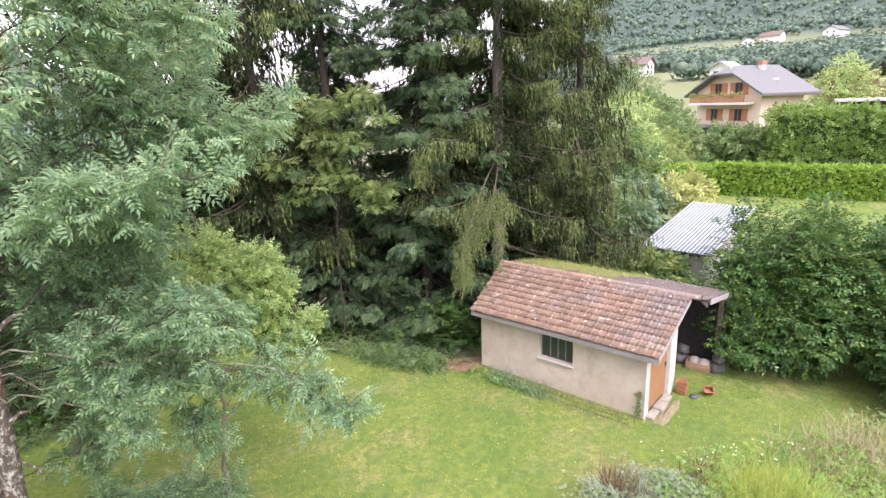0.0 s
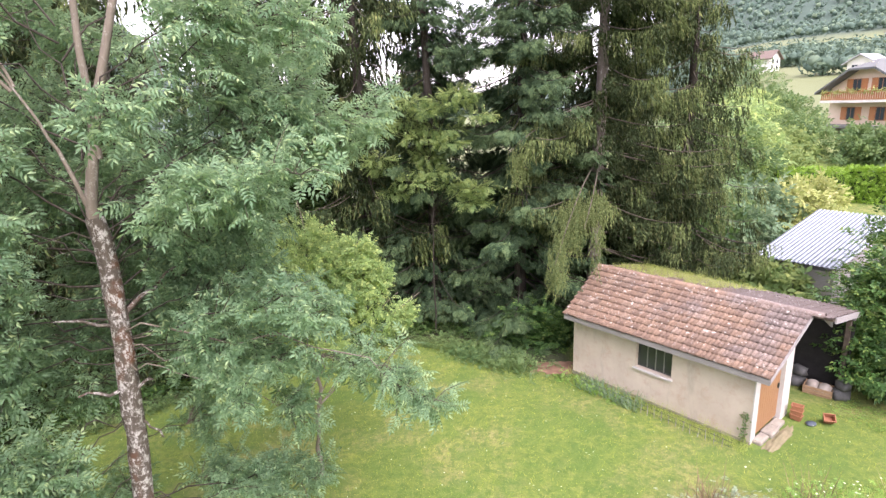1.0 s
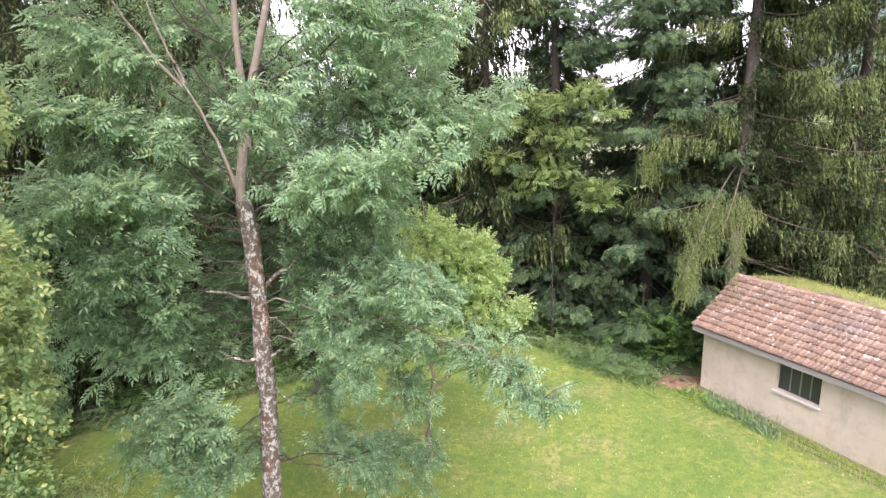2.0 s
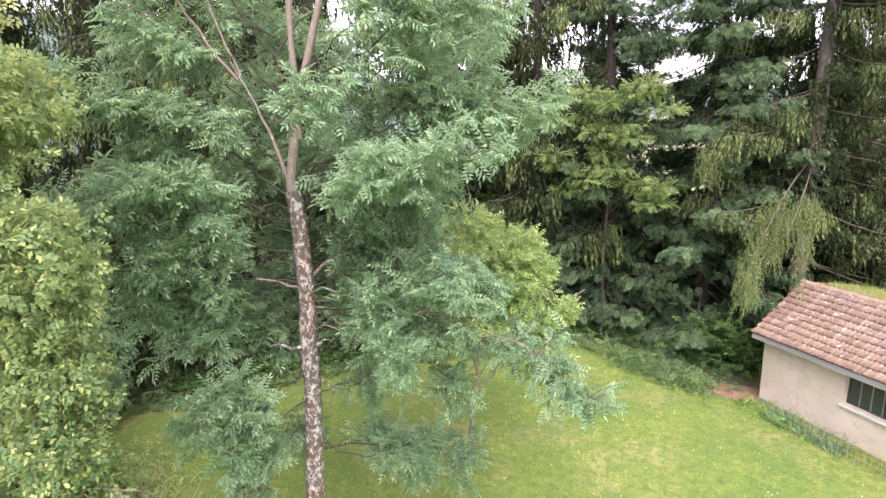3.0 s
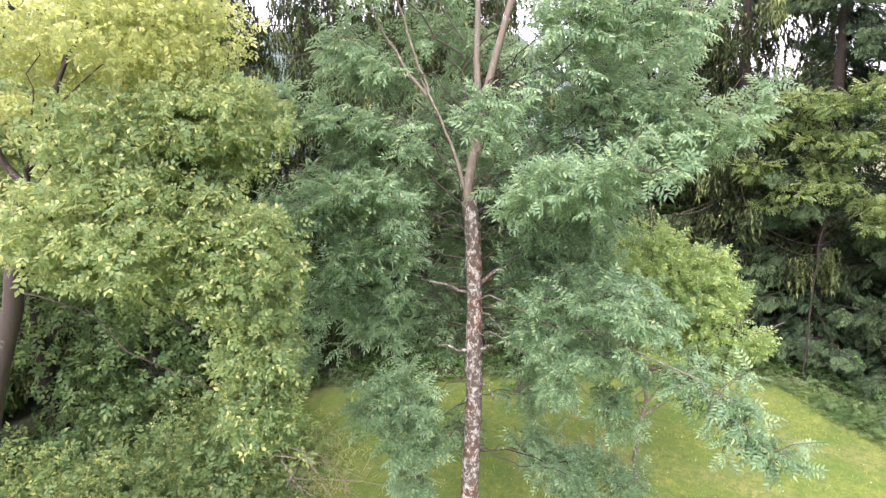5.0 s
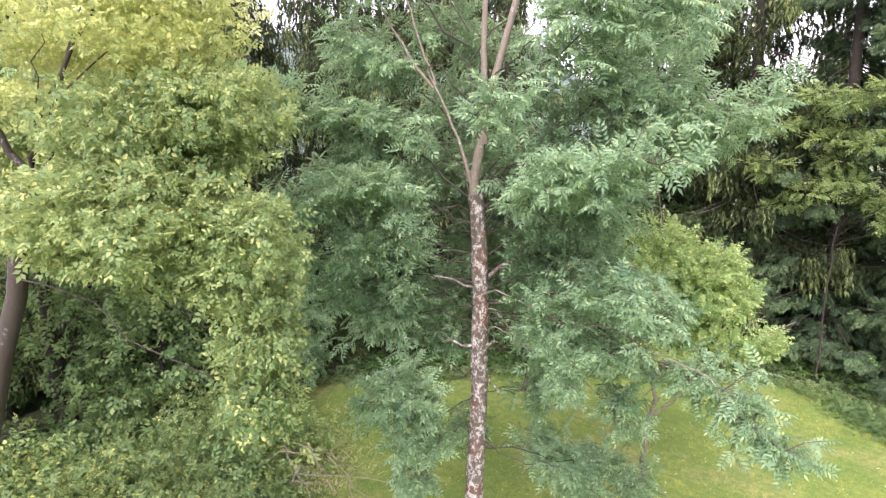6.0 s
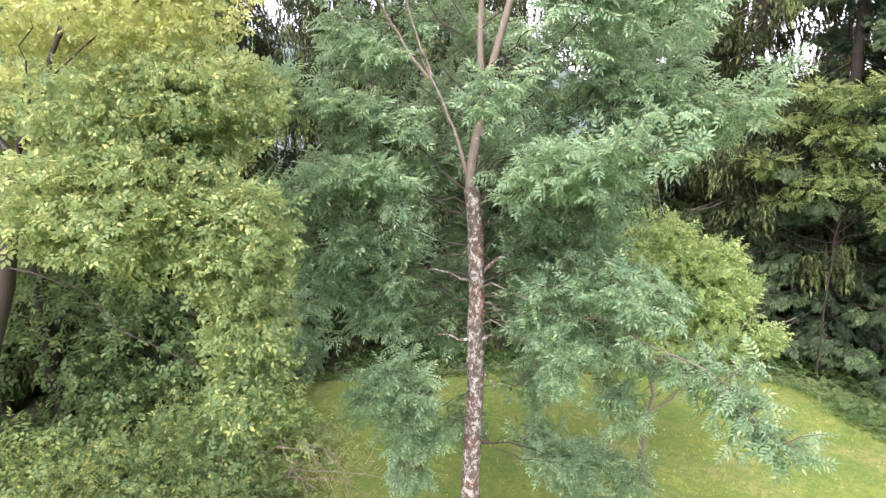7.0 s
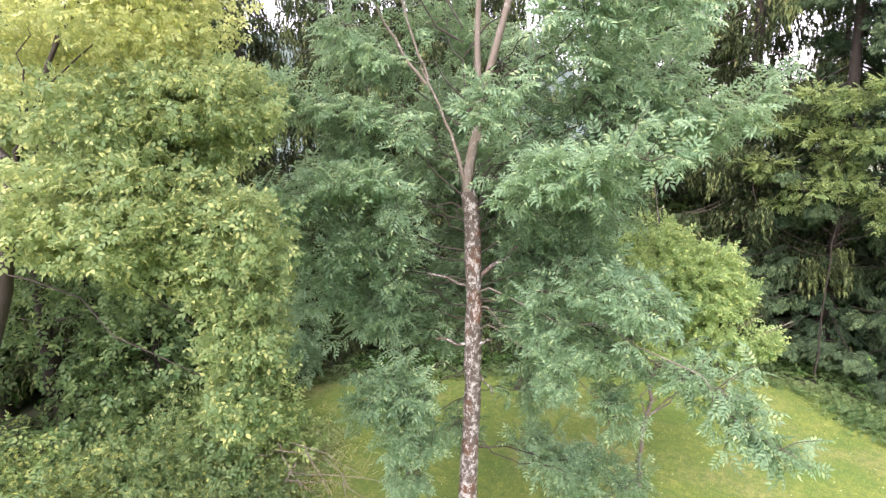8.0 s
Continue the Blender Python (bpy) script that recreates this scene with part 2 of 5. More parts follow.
SWORD = (np.array([(-0.045, 0, 0), (0.045, 0, 0), (0.03, 0.6, 0.04), (0, 1.0, 0.15), (-0.03, 0.6, 0.04)]), np.array([(0, 1, 2), (0, 2, 4), (2, 3, 4)]))


def waves(p, scale, seed=0):
    """A cheap smooth noise from -1 to 1."""
    r = np.random.default_rng(seed + 11)
    out = 0
    for k in range(5):
        d = r.normal(0, 1, 3) * scale * (1 + 0.5 * k)
        out = out + np.sin(p @ d + r.uniform(0, 6.28)) / (1 + 0.4 * k)
    return out / 2.2


# ---- things and parts ----


def part(name, mesh, material, parent=None, label="", smooth=False):
    ob = new(name, mesh)
    mesh.materials.append(material)
    ob.parent = parent
    if smooth:
        mesh.shade_smooth()
    if label:
        tagged(ob, label)
    return ob


def thing(name, where, label, category, group="", kind="", turn=0.0):
    ob = new(name)
    ob.matrix_basis = pose(*where, 0, 0, turn)
    return tagged(ob, label, category, group, kind)


def np_part(name, pieces, material, parent=None, label="", smooth=False):
    v, f = joined(pieces) if isinstance(pieces, list) else pieces
    return part(name, np_mesh(name, v, f), material, parent, label, smooth)


def box_bm(bm, x0, x1, y0, y1, z0, z1, bevel=0.0):
    made = bmesh.ops.create_cube(bm, size=1, matrix=Matrix.Translation(((x0 + x1) / 2, (y0 + y1) / 2, (z0 + z1) / 2)) @ Matrix.Diagonal((x1 - x0, y1 - y0, z1 - z0, 1)))
    if bevel:
        edges = list({e for v in made["verts"] for e in v.link_edges})
        bmesh.ops.bevel(bm, geom=edges, offset=bevel, segments=1, affect="EDGES")


def bm_part(name, bm, material, parent=None, label="", smooth=False):
    me = bpy.data.meshes.new(name)
    bmesh.ops.recalc_face_normals(bm, faces=bm.faces)
    bm.to_mesh(me)
    bm.free()
    return part(name, me, material, parent, label, smooth)


def boxes(name, rows, material, parent=None, label="", bevel=0.0):
    bm = bmesh.new()
    for row in rows:
        box_bm(bm, *row, bevel)
    return bm_part(name, bm, material, parent, label)


def prism(name, outline, axis, a, b, material, parent=None, label=""):
    """A flat outline pushed along an axis from a to b."""
    bm = bmesh.new()
    put = {"x": lambda u, v, w: (w, u, v), "y": lambda u, v, w: (u, w, v), "z": lambda u, v, w: (u, v, w)}[axis]
    lo = [bm.verts.new(put(u, v, a)) for u, v in outline]
    hi = [bm.verts.new(put(u, v, b)) for u, v in outline]
    bm.faces.new(lo)
    bm.faces.new(hi[::-1])
    for i in range(len(lo)):
        j = (i + 1) % len(lo)
        bm.faces.new((lo[i], hi[i], hi[j], lo[j]))
    return bm_part(name, bm, material, parent, label)


# ---- ground ----


def smooth_step(v, a, b):
    t = np.clip((v - a) / (b - a), 0, 1)
    return t * t * (3 - 2 * t)


def land(x, y):
    """Height of the ground: a level garden, land that climbs to the north-east, and a mountainside behind it."""
    x, y = np.asarray(x, float), np.asarray(y, float)
    r, az = np.hypot(x, y), np.degrees(np.arctan2(x, y))
    east = smooth_step(az, 10, 27) * (1 - smooth_step(az, 95, 140))
    rise = np.interp(r, [0, 19, 26, 40, 65, 130, 180, 300, 430, 600, 1000, 2000, 6000], [0, 0, 0.6, 2.3, 4.4, 9.5, 15, 25, 41, 68, 190, 420, 500])
    bumps = waves(np.stack([x, y, 0 * x], -1), 0.004, 3) * np.clip((r - 150) / 20, 0, 18)
    low = np.interp(r, [0, 150, 700, 1100, 2500, 6000], [0, 0, 10, 60, 420, 900])
    low = low * (0.12 + 0.88 * smooth_step(-az, 22, 34))
    near = 0.05 * waves(np.stack([x, y, 0 * x], -1), 0.35, 5)
    return east * (rise + bumps) + (1 - east) * low + near


def wild_edge(x, y):
    """Positive past the lawn's far edge, under the conifers and in the brush."""
    edge = np.interp(x, [-30, -14, -9.5, -3.4, -1.0, 0.8, 2.2, 3.2, 3.3], [8, 10.5, 14.5, 18.9, 18.6, 17.2, 16.2, 16.0, 60])
    west = smooth_step(-x, 13.6, 15.5) * smooth_step(6.5 - y, 0, 2.0)
    close = 1 - smooth_step(np.hypot(x, y), 40, 50)
    return np.maximum(smooth_step(y - edge, -0.3, 0.8), west) * close


side = np.concatenate([-np.geomspace(22, 6000, 46)[::-1], np.arange(-21.5, 21.6, 0.5), np.geomspace(22, 6000, 46)])
gx, gy = np.meshgrid(side, side + 6)
cols = len(side)
flat = np.stack([gx.ravel(), gy.ravel(), land(gx.ravel(), gy.ravel())], 1)
i, j = np.meshgrid(np.arange(cols - 1), np.arange(cols - 1), indexing="ij")
q = (i * cols + j).ravel()
ground_mesh = np_mesh("ground", flat, np.stack([q, q + 1, q + cols + 1, q + cols], 1))
wild = ground_mesh.attributes.new("wild", "FLOAT", "POINT")
wild.data.foreach_set("value", wild_edge(flat[:, 0], flat[:, 1]).astype(np.float32))

upland = ground_mesh.attributes.new("upland", "FLOAT", "POINT")
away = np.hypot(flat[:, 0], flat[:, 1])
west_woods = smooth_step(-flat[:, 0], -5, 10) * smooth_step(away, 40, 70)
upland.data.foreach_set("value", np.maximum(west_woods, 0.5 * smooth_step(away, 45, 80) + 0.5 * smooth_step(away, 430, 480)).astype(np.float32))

s = Shader("lawn")
where = s.place(True)
green = s.mix(s.ramp(s.noise(0.55, 5, 0.65, where), [(0.38, 0.0), (0.60, 1.0)]), (0.112, 0.170, 0.026), (0.195, 0.236, 0.042))
green = s.mix(s.ramp(s.noise(0.30, 6, 0.72, where), [(0.49, 0.0), (0.60, 0.85)]), green, (0.30, 0.272, 0.105))
green = s.mix(s.ramp(s.noise(5, 5, 0.75, where), [(0.40, 0.75), (0.56, 0.0)]), green, (0.065, 0.12, 0.02))
green = s.mix(s.ramp(s.noise(4.1, 5, 0.75, where), [(0.52, 0.0), (0.68, 0.7)]), green, (0.265, 0.29, 0.07))
green = s.mix(s.ramp(s.noise(30, 4, 0.7, where), [(0.35, 0.6), (0.6, 0.0)]), green, (0.05, 0.10, 0.012))
green = s.mix(s.ramp(s.noise(1.6, 5, 0.7, where), [(0.40, 0.45), (0.56, 0.0)]), green, (0.075, 0.14, 0.022))
soil = s.mix(s.noise(2.5, 5, 0.7, where), (0.030, 0.045, 0.018), (0.065, 0.072, 0.030))
mask = s.node("ShaderNodeAttribute")
mask.attribute_name = "wild"
s.bump(s.noise(35, 4, 0.7, where), 0.6, 0.05)
far = s.node("ShaderNodeAttribute")
far.attribute_name = "upland"
meadow = s.mix(s.noise(0.02, 4, 0.6, where), (0.11, 0.14, 0.055), (0.155, 0.165, 0.075))
# wooded far ground, given the same hazy blue-green tint as its trees
hazy_woodland = s.mix(s.noise(0.035, 5, 0.7, where), (0.036, 0.066, 0.052), (0.058, 0.094, 0.068))
green = s.mix(s.ramp(far.outputs["Fac"], [(0.0, 0.0), (0.5, 1.0)]), green, meadow)
green = s.mix(s.ramp(far.outputs["Fac"], [(0.5, 0.0), (0.9, 1.0)]), green, hazy_woodland)
LAWN = s.done(s.mix(mask.outputs["Fac"], green, soil), 0.95)
ground = part("ground", ground_mesh, LAWN, smooth=True)
tagged(ground, "mown green lawn with dry patches, running out to meadows and hillside", "ground", kind="structure")
# ---- garden shed ----
s = Shader("stucco")
w1, w2 = s.noise(0.9, 5, 0.6), s.noise(3.0, 5, 0.7)
col = s.mix(s.ramp(w1, [(0.35, 0.0), (0.65, 1.0)]), (0.47, 0.405, 0.33), (0.57, 0.50, 0.415))
col = s.mix(s.ramp(w2, [(0.50, 0.0), (0.70, 0.55)]), col, (0.42, 0.29, 0.22))
col = s.mix(s.ramp(s.noise(1.7, 4, 0.7, stretch=(1, 1, 0.3)), [(0.55, 0.0), (0.75, 0.5)]), col, (0.27, 0.24, 0.20))
s.bump(s.noise(70, 3, 0.6), 0.35, 0.01)
STUCCO = s.done(col, 0.92)
CONCRETE = plain_material("pale_concrete", (0.47, 0.455, 0.42), (0.57, 0.55, 0.52), 3, 0.9, 0.3)
OLD_CONCRETE = plain_material("old_concrete", (0.20, 0.18, 0.15), (0.34, 0.31, 0.26), 4, 0.95, 0.4)
DOOR_WOOD = plain_material("brown_door_wood", (0.26, 0.135, 0.065), (0.33, 0.18, 0.085), 5, 0.6, 0.25, 0, (1, 6, 0.6))
GREY_WOOD = plain_material("grey_weathered_wood", (0.25, 0.23, 0.23), (0.36, 0.34, 0.335), 6, 0.85, 0.3, 0, (0.5, 6, 6))
# dark back board, blackened further to stand for the shade inside the lean-to
SHADED_BOARD = plain_material("shaded_board", (0.012, 0.011, 0.012), (0.03, 0.028, 0.028), 6, 0.85, 0.3)
DARK_WOOD = plain_material("dark_wood", (0.06, 0.045, 0.035), (0.13, 0.10, 0.075), 6, 0.85, 0.3)
TERRACOTTA = plain_material("terracotta", (0.27, 0.11, 0.055), (0.35, 0.16, 0.085), 5, 0.8, 0.2)
IRON = plain_material("dark_iron", (0.035, 0.045, 0.04), (0.09, 0.10, 0.09), 8, 0.6, 0.2, 0.3)
PALE_IRON = plain_material("weathered_iron", (0.13, 0.14, 0.125), (0.22, 0.225, 0.20), 8, 0.7, 0.2)
SACK = plain_material("pale_sack", (0.36, 0.31, 0.27), (0.48, 0.43, 0.39), 5, 0.85, 0.4)
STONE = plain_material("grey_stone", (0.075, 0.075, 0.078), (0.15, 0.15, 0.15), 4, 0.9, 0.5)
WARM_CRATE = plain_material("crate_wood", (0.30, 0.19, 0.11), (0.42, 0.28, 0.17), 6, 0.8, 0.3)
BLUE_PLASTIC = plain_material("blue_plastic", (0.045, 0.06, 0.08), (0.07, 0.09, 0.115), 6, 0.5, 0.1)
PATH_EARTH = plain_material("trodden_earth", (0.15, 0.135, 0.075), (0.24, 0.205, 0.125), 5, 0.95, 0.6)
DIRT = plain_material("red_brown_soil", (0.16, 0.092, 0.062), (0.25, 0.15, 0.10), 5, 0.95, 0.6)

s = Shader("window_glass")
s.bsdf.inputs["Base Color"].default_value = (0.02, 0.028, 0.026, 1)
s.bump(s.noise(4, 2, 0.5), 0.1, 0.01)
DUSTY_GLASS = s.done((0.035, 0.045, 0.04), 0.25)

s = Shader("roof_tile")
own = s.node("ShaderNodeObjectInfo").outputs["Random"]
where = s.place(True)
clay = s.ramp(own, [(0.0, (0.20, 0.138, 0.102)), (0.35, (0.255, 0.168, 0.118)), (0.8, (0.30, 0.202, 0.140)), (1.0, (0.34, 0.248, 0.188))])
along = s.node("ShaderNodeVectorMath")
along.operation = "DOT_PRODUCT"
along.inputs[1].default_value = (0.045, -0.027, 0.10)  # older, greyer tiles towards the ridge and the door end
s.link(where, along.inputs[0])
mixed = s.node("ShaderNodeMath")
mixed.operation = "ADD"
s.link(s.noise(0.55, 4, 0.65, where), mixed.inputs[0])
s.link(along.outputs["Value"], mixed.inputs[1])
grey = s.ramp(mixed.outputs[0], [(0.58, 0.0), (0.76, 0.85)])
col = s.mix(grey, clay, s.ramp(own, [(0.0, (0.17, 0.145, 0.14)), (1.0, (0.29, 0.25, 0.235))]))
col = s.mix(s.ramp(s.noise(30, 4, 0.7, where), [(0.38, 0.75), (0.62, 0.0)]), col, (0.10, 0.065, 0.05))
col = s.mix(s.ramp(s.noise(8, 5, 0.65, where), [(0.60, 0.0), (0.67, 0.85)]), col, (0.50, 0.475, 0.44))
s.bump(s.noise(45, 4, 0.7, where), 0.4, 0.01)
TILE = s.done(col, 0.88)

SHED_AT, SHED_TURN = (6.69, 12.4, 0.0), -48.08
shed = thing("garden_shed", SHED_AT, "small beige stucco garden shed with a weathered orange tile roof", "shed", turn=SHED_TURN)
EAVE_Y, EAVE_Z, RIDGE_Y, RIDGE_Z = -0.30, 2.04, 2.15, 2.99
LEFT_X, RIGHT_X = -5.6, 0.42
PITCH = math.atan2(RIDGE_Z - EAVE_Z, RIDGE_Y - EAVE_Y)


def roof_z(y):
    return RIDGE_Z - abs(y - RIDGE_Y) * math.tan(PITCH)


# front wall round the window opening
def wall_with_opening(name, xs, zs, y0, y1, material, parent, label):
    """A wall in one piece: xs and zs hold its two ends with the opening's edges between them."""
    bm = bmesh.new()
    grid = {(i, k, j): bm.verts.new((x, y, z)) for i, x in enumerate(xs) for k, y in enumerate((y0, y1)) for j, z in enumerate(zs)}
    cells = [(i, j) for i in range(3) for j in range(3) if (i, j) != (1, 1)]
    for i, j in cells:
        for k in (0, 1):
            bm.faces.new([grid[i, k, j], grid[i + 1, k, j], grid[i + 1, k, j + 1], grid[i, k, j + 1]])
        for di, dj, a, b in ((-1, 0, (i, j), (i, j + 1)), (1, 0, (i + 1, j), (i + 1, j + 1)), (0, -1, (i, j), (i + 1, j)), (0, 1, (i, j + 1), (i + 1, j + 1))):
            if (i + di, j + dj) not in cells:
                bm.faces.new([grid[a[0], 0, a[1]], grid[b[0], 0, b[1]], grid[b[0], 1, b[1]], grid[a[0], 1, a[1]]])
    return bm_part(name, bm, material, parent, label)


wall_with_opening("front_wall", (-5.4, -3.21, -2.12, 0.0), (-0.1, 0.98, 1.83, 2.02), 0, 0.2, STUCCO, shed, "beige stucco wall with reddish stains")
prism("end_wall", [(0.2, -0.1), (2.05, -0.1), (2.05, roof_z(2.05) - 0.12), (0.2, roof_z(0.2) - 0.12)], "x", -5.4, -5.2, STUCCO, shed)
prism("back_wall", [(-5.2, -0.1), (0.0, -0.1), (0.0, 2.75), (-5.2, 2.75)], "y", 1.9, 2.05, STUCCO, shed)
prism("corner_post", [(-0.02, -0.1), (0.26, -0.1), (0.26, roof_z(0.26) - 0.12), (-0.02, roof_z(0) - 0.12)], "x", 0.0, 0.03, CONCRETE, shed, "pale concrete corner post")
prism("pillar", [(1.62, -0.1), (2.12, -0.1), (2.12, roof_z(2.12) - 0.12), (1.62, roof_z(1.62) - 0.12)], "x", -0.04, 0.12, CONCRETE, shed, "pale concrete pillar beside the door")
prism("gable", [(0.26, 2.06), (1.62, 2.06), (1.62, roof_z(1.62) - 0.12), (0.26, roof_z(0.26) - 0.12)], "x", -0.10, 0.02, STUCCO, shed)
door = boxes("door", [(-0.05, -0.005, 0.27, 1.61, 0.14, 2.05)], DOOR_WOOD, shed, "brown plank door")
for k in range(9):
    y = 0.275 + k * 0.148
    boxes("plank", [(-0.003, 0.02, y, y + 0.143, 0.15, 2.04)], DOOR_WOOD, door, bevel=0.004)
boxes("door_handle", [(0.021, 0.06, 1.46, 1.49, 1.02, 1.16)], IRON, door)
for x1, y0, y1, top in ((0.24, 0.12, 0.62, 0.09), (0.30, 0.64, 1.12, 0.12), (0.26, 1.14, 1.62, 0.10)):
    boxes("doorstep", [(0.0, x1, y0, y1, -0.1, top)], OLD_CONCRETE, shed, "worn broken concrete doorstep", 0.03)
boxes("plinth", [(-5.42, 0.03, -0.035, -0.003, -0.1, 0.07)], OLD_CONCRETE, shed, "dark base strip along the shed wall", 0.005)
window = boxes("window", [(-3.21, -2.12, 0.14, 0.17, 0.98, 1.01), (-3.21, -2.12, 0.14, 0.17, 1.80, 1.83), (-3.21, -3.17, 0.14, 0.17, 1.01, 1.80), (-2.16, -2.12, 0.14, 0.17, 1.01, 1.80)], IRON, shed, "dark steel-framed window with four panes")
for k in range(4):
    x = -3.17 + k * 0.2525
    boxes("pane", [(x + 0.01, x + 0.243, 0.152, 0.158, 1.015, 1.795)], DUSTY_GLASS, window)
    if k:
        boxes("glazing_bar", [(x - 0.016, x + 0.012, 0.130, 0.165, 1.01, 1.80)], PALE_IRON, window)
boxes("sill", [(-3.27, -2.07, -0.07, 0.13, 0.915, 0.975)], CONCRETE, window, "pale concrete sill", 0.01)

# roof deck, boards and tiles
prism("roof_deck", [(EAVE_Y + 0.05, EAVE_Z - 0.07), (RIDGE_Y, RIDGE_Z - 0.09), (RIDGE_Y, RIDGE_Z - 0.05), (EAVE_Y + 0.05, EAVE_Z - 0.03)], "x", LEFT_X + 0.03, RIGHT_X - 0.03, DARK_WOOD, shed)
boxes("fascia", [(LEFT_X + 0.02, RIGHT_X - 0.02, EAVE_Y + 0.01, EAVE_Y + 0.045, EAVE_Z - 0.17, EAVE_Z - 0.02)], GREY_WOOD, shed, "grey weathered fascia board", 0.004)
for k in range(8):
    x = LEFT_X + 0.35 + k * 0.76
    prism("rafter", [(EAVE_Y + 0.05, EAVE_Z - 0.15), (0.0, roof_z(0) - 0.20), (0.0, roof_z(0) - 0.1), (EAVE_Y + 0.05, EAVE_Z - 0.08)], "x", x, x + 0.08, GREY_WOOD, shed)
prism("verge_board", [(EAVE_Y, EAVE_Z - 0.12), (RIDGE_Y, RIDGE_Z - 0.14), (RIDGE_Y, RIDGE_Z - 0.02), (EAVE_Y, EAVE_Z)], "x", RIGHT_X - 0.028, RIGHT_X, GREY_WOOD, shed)
BACK_Y, FLAT = 4.55, math.radians(11)


def back_z(y):
    """The shallow roof behind the ridge."""
    return RIDGE_Z - (y - RIDGE_Y) * math.tan(FLAT)


BACK_Z = back_z(BACK_Y)
prism("back_roof_deck", [(RIDGE_Y, RIDGE_Z - 0.09), (BACK_Y, BACK_Z - 0.09), (BACK_Y, BACK_Z - 0.04), (RIDGE_Y, RIDGE_Z - 0.04)], "x", LEFT_X + 0.03, 0.84, DARK_WOOD, shed)
prism("barge_board", [(RIDGE_Y + 0.06, RIDGE_Z - 0.05), (RIDGE_Y + 1.05, RIDGE_Z - 0.62), (RIDGE_Y + 1.05, RIDGE_Z - 0.44), (RIDGE_Y + 0.06, RIDGE_Z + 0.06)], "x", 0.56, 0.60, GREY_WOOD, shed, "short pale grey barge board")
boxes("lean_to_beam", [(-5.2, 0.84, 4.30, 4.42, BACK_Z - 0.22, BACK_Z - 0.08)], GREY_WOOD, shed, bevel=0.006)
prism("lean_to_verge", [(2.32, back_z(2.32) - 0.16), (BACK_Y, BACK_Z - 0.16), (BACK_Y, BACK_Z), (2.32, back_z(2.32))], "x", 0.845, 0.88, GREY_WOOD, shed, "grey weathered verge board")
boxes("lean_to_post", [(0.66, 0.78, 4.2, 4.32, -0.1, BACK_Z - 0.2)], DARK_WOOD, shed, "dark wooden post", 0.01)
boxes("lean_to_wall", [(-5.2, 0.82, 4.44, 4.52, -0.1, BACK_Z - 0.1)], SHADED_BOARD, shed)
boxes("lean_to_side", [(-5.2, -5.1, 2.05, 4.44, -0.1, BACK_Z - 0.1)], DARK_WOOD, shed)


def tile_mesh():
    """One interlocking clay tile, 0.235 wide with two rolls, thick at its lower edge."""
    us = np.array([0.0, 0.03, 0.075, 0.11, 0.13, 0.165, 0.205, 0.232])
    hs = np.array([0.030, 0.042, 0.014, 0.008, 0.022, 0.020, 0.008, 0.022])
    rows = [(-0.03, 0.038), (0.35, 0.0)]
    top = [(u, v, h + lift) for v, lift in rows for u, h in zip(us, hs)]
    low = [(u, rows[0][0], h + rows[0][1] - 0.028) for u, h in zip(us, hs)]
    n = len(us)
    faces = [(k, k + 1, n + k + 1, n + k) for k in range(n - 1)] + [(2 * n + k, 2 * n + k + 1, k + 1, k) for k in range(n - 1)]
    return np_mesh("tile", np.array(top + low), np.array(faces))


slope_turn = Euler((PITCH, 0, 0))
roof = boxes("roof", [(LEFT_X + 0.05, RIGHT_X - 0.05, EAVE_Y + 0.06, EAVE_Y + 0.09, EAVE_Z - 0.028, EAVE_Z - 0.012)], DARK_WOOD, shed, "weathered orange and grey clay tiles with lichen")
the_tile = tile_mesh()
the_tile.materials.append(TILE)
tile_rng = random.Random(4)
COURSES, ACROSS = 10, 27
step = (RIGHT_X - LEFT_X) / ACROSS
slope = math.hypot(RIDGE_Y - EAVE_Y, RIDGE_Z - EAVE_Z)
for c in range(COURSES):
    edge_x = LEFT_X - 0.4 * c / (COURSES - 1)  # the verge runs out towards the ridge
    step = (RIGHT_X - edge_x) / ACROSS
    for k in range(ACROSS):
        ob = new("tile", the_tile)
        ob.parent = roof
        d = c * slope / COURSES
        ob.location = (edge_x + k * step + tile_rng.uniform(-0.004, 0.004), EAVE_Y + d * math.cos(PITCH) + tile_rng.uniform(-0.008, 0.008), EAVE_Z + d * math.sin(PITCH) + tile_rng.uniform(0, 0.006))
        ob.rotation_euler = (PITCH + tile_rng.uniform(-0.015, 0.015), tile_rng.uniform(-0.01, 0.01), tile_rng.uniform(-0.012, 0.012))
        ob.scale = (step / 0.235, slope / COURSES / 0.325, 1)


def ridge_tile_mesh(length=0.42, r=0.115):
    w = np.linspace(-0.15, math.pi + 0.15, 8)
    v = []
    for x, k in ((0, 1.06), (0.05, 1.06), (0.055, 1.0), (length, 0.95)):
        v += [(x, math.cos(a) * r * k, math.sin(a) * r * k * 0.75) for a in w]
    f = [(a * 8 + b, a * 8 + b + 1, a * 8 + b + 9, a * 8 + b + 8) for a in range(3) for b in range(7)]
    return np_mesh("ridge_tile", np.array(v), np.array(f))


the_ridge_tile = ridge_tile_mesh()
the_ridge_tile.materials.append(TILE)
for k in range(17):
    ob = new("ridge_tile", the_ridge_tile)
    ob.parent = roof
    ob.location = (LEFT_X - 0.42 + k * 0.392, RIDGE_Y, RIDGE_Z + tile_rng.uniform(-0.008, 0.008))
    ob.rotation_euler = (tile_rng.uniform(-0.05, 0.05), tile_rng.uniform(-0.02, 0.02), tile_rng.uniform(-0.02, 0.02))
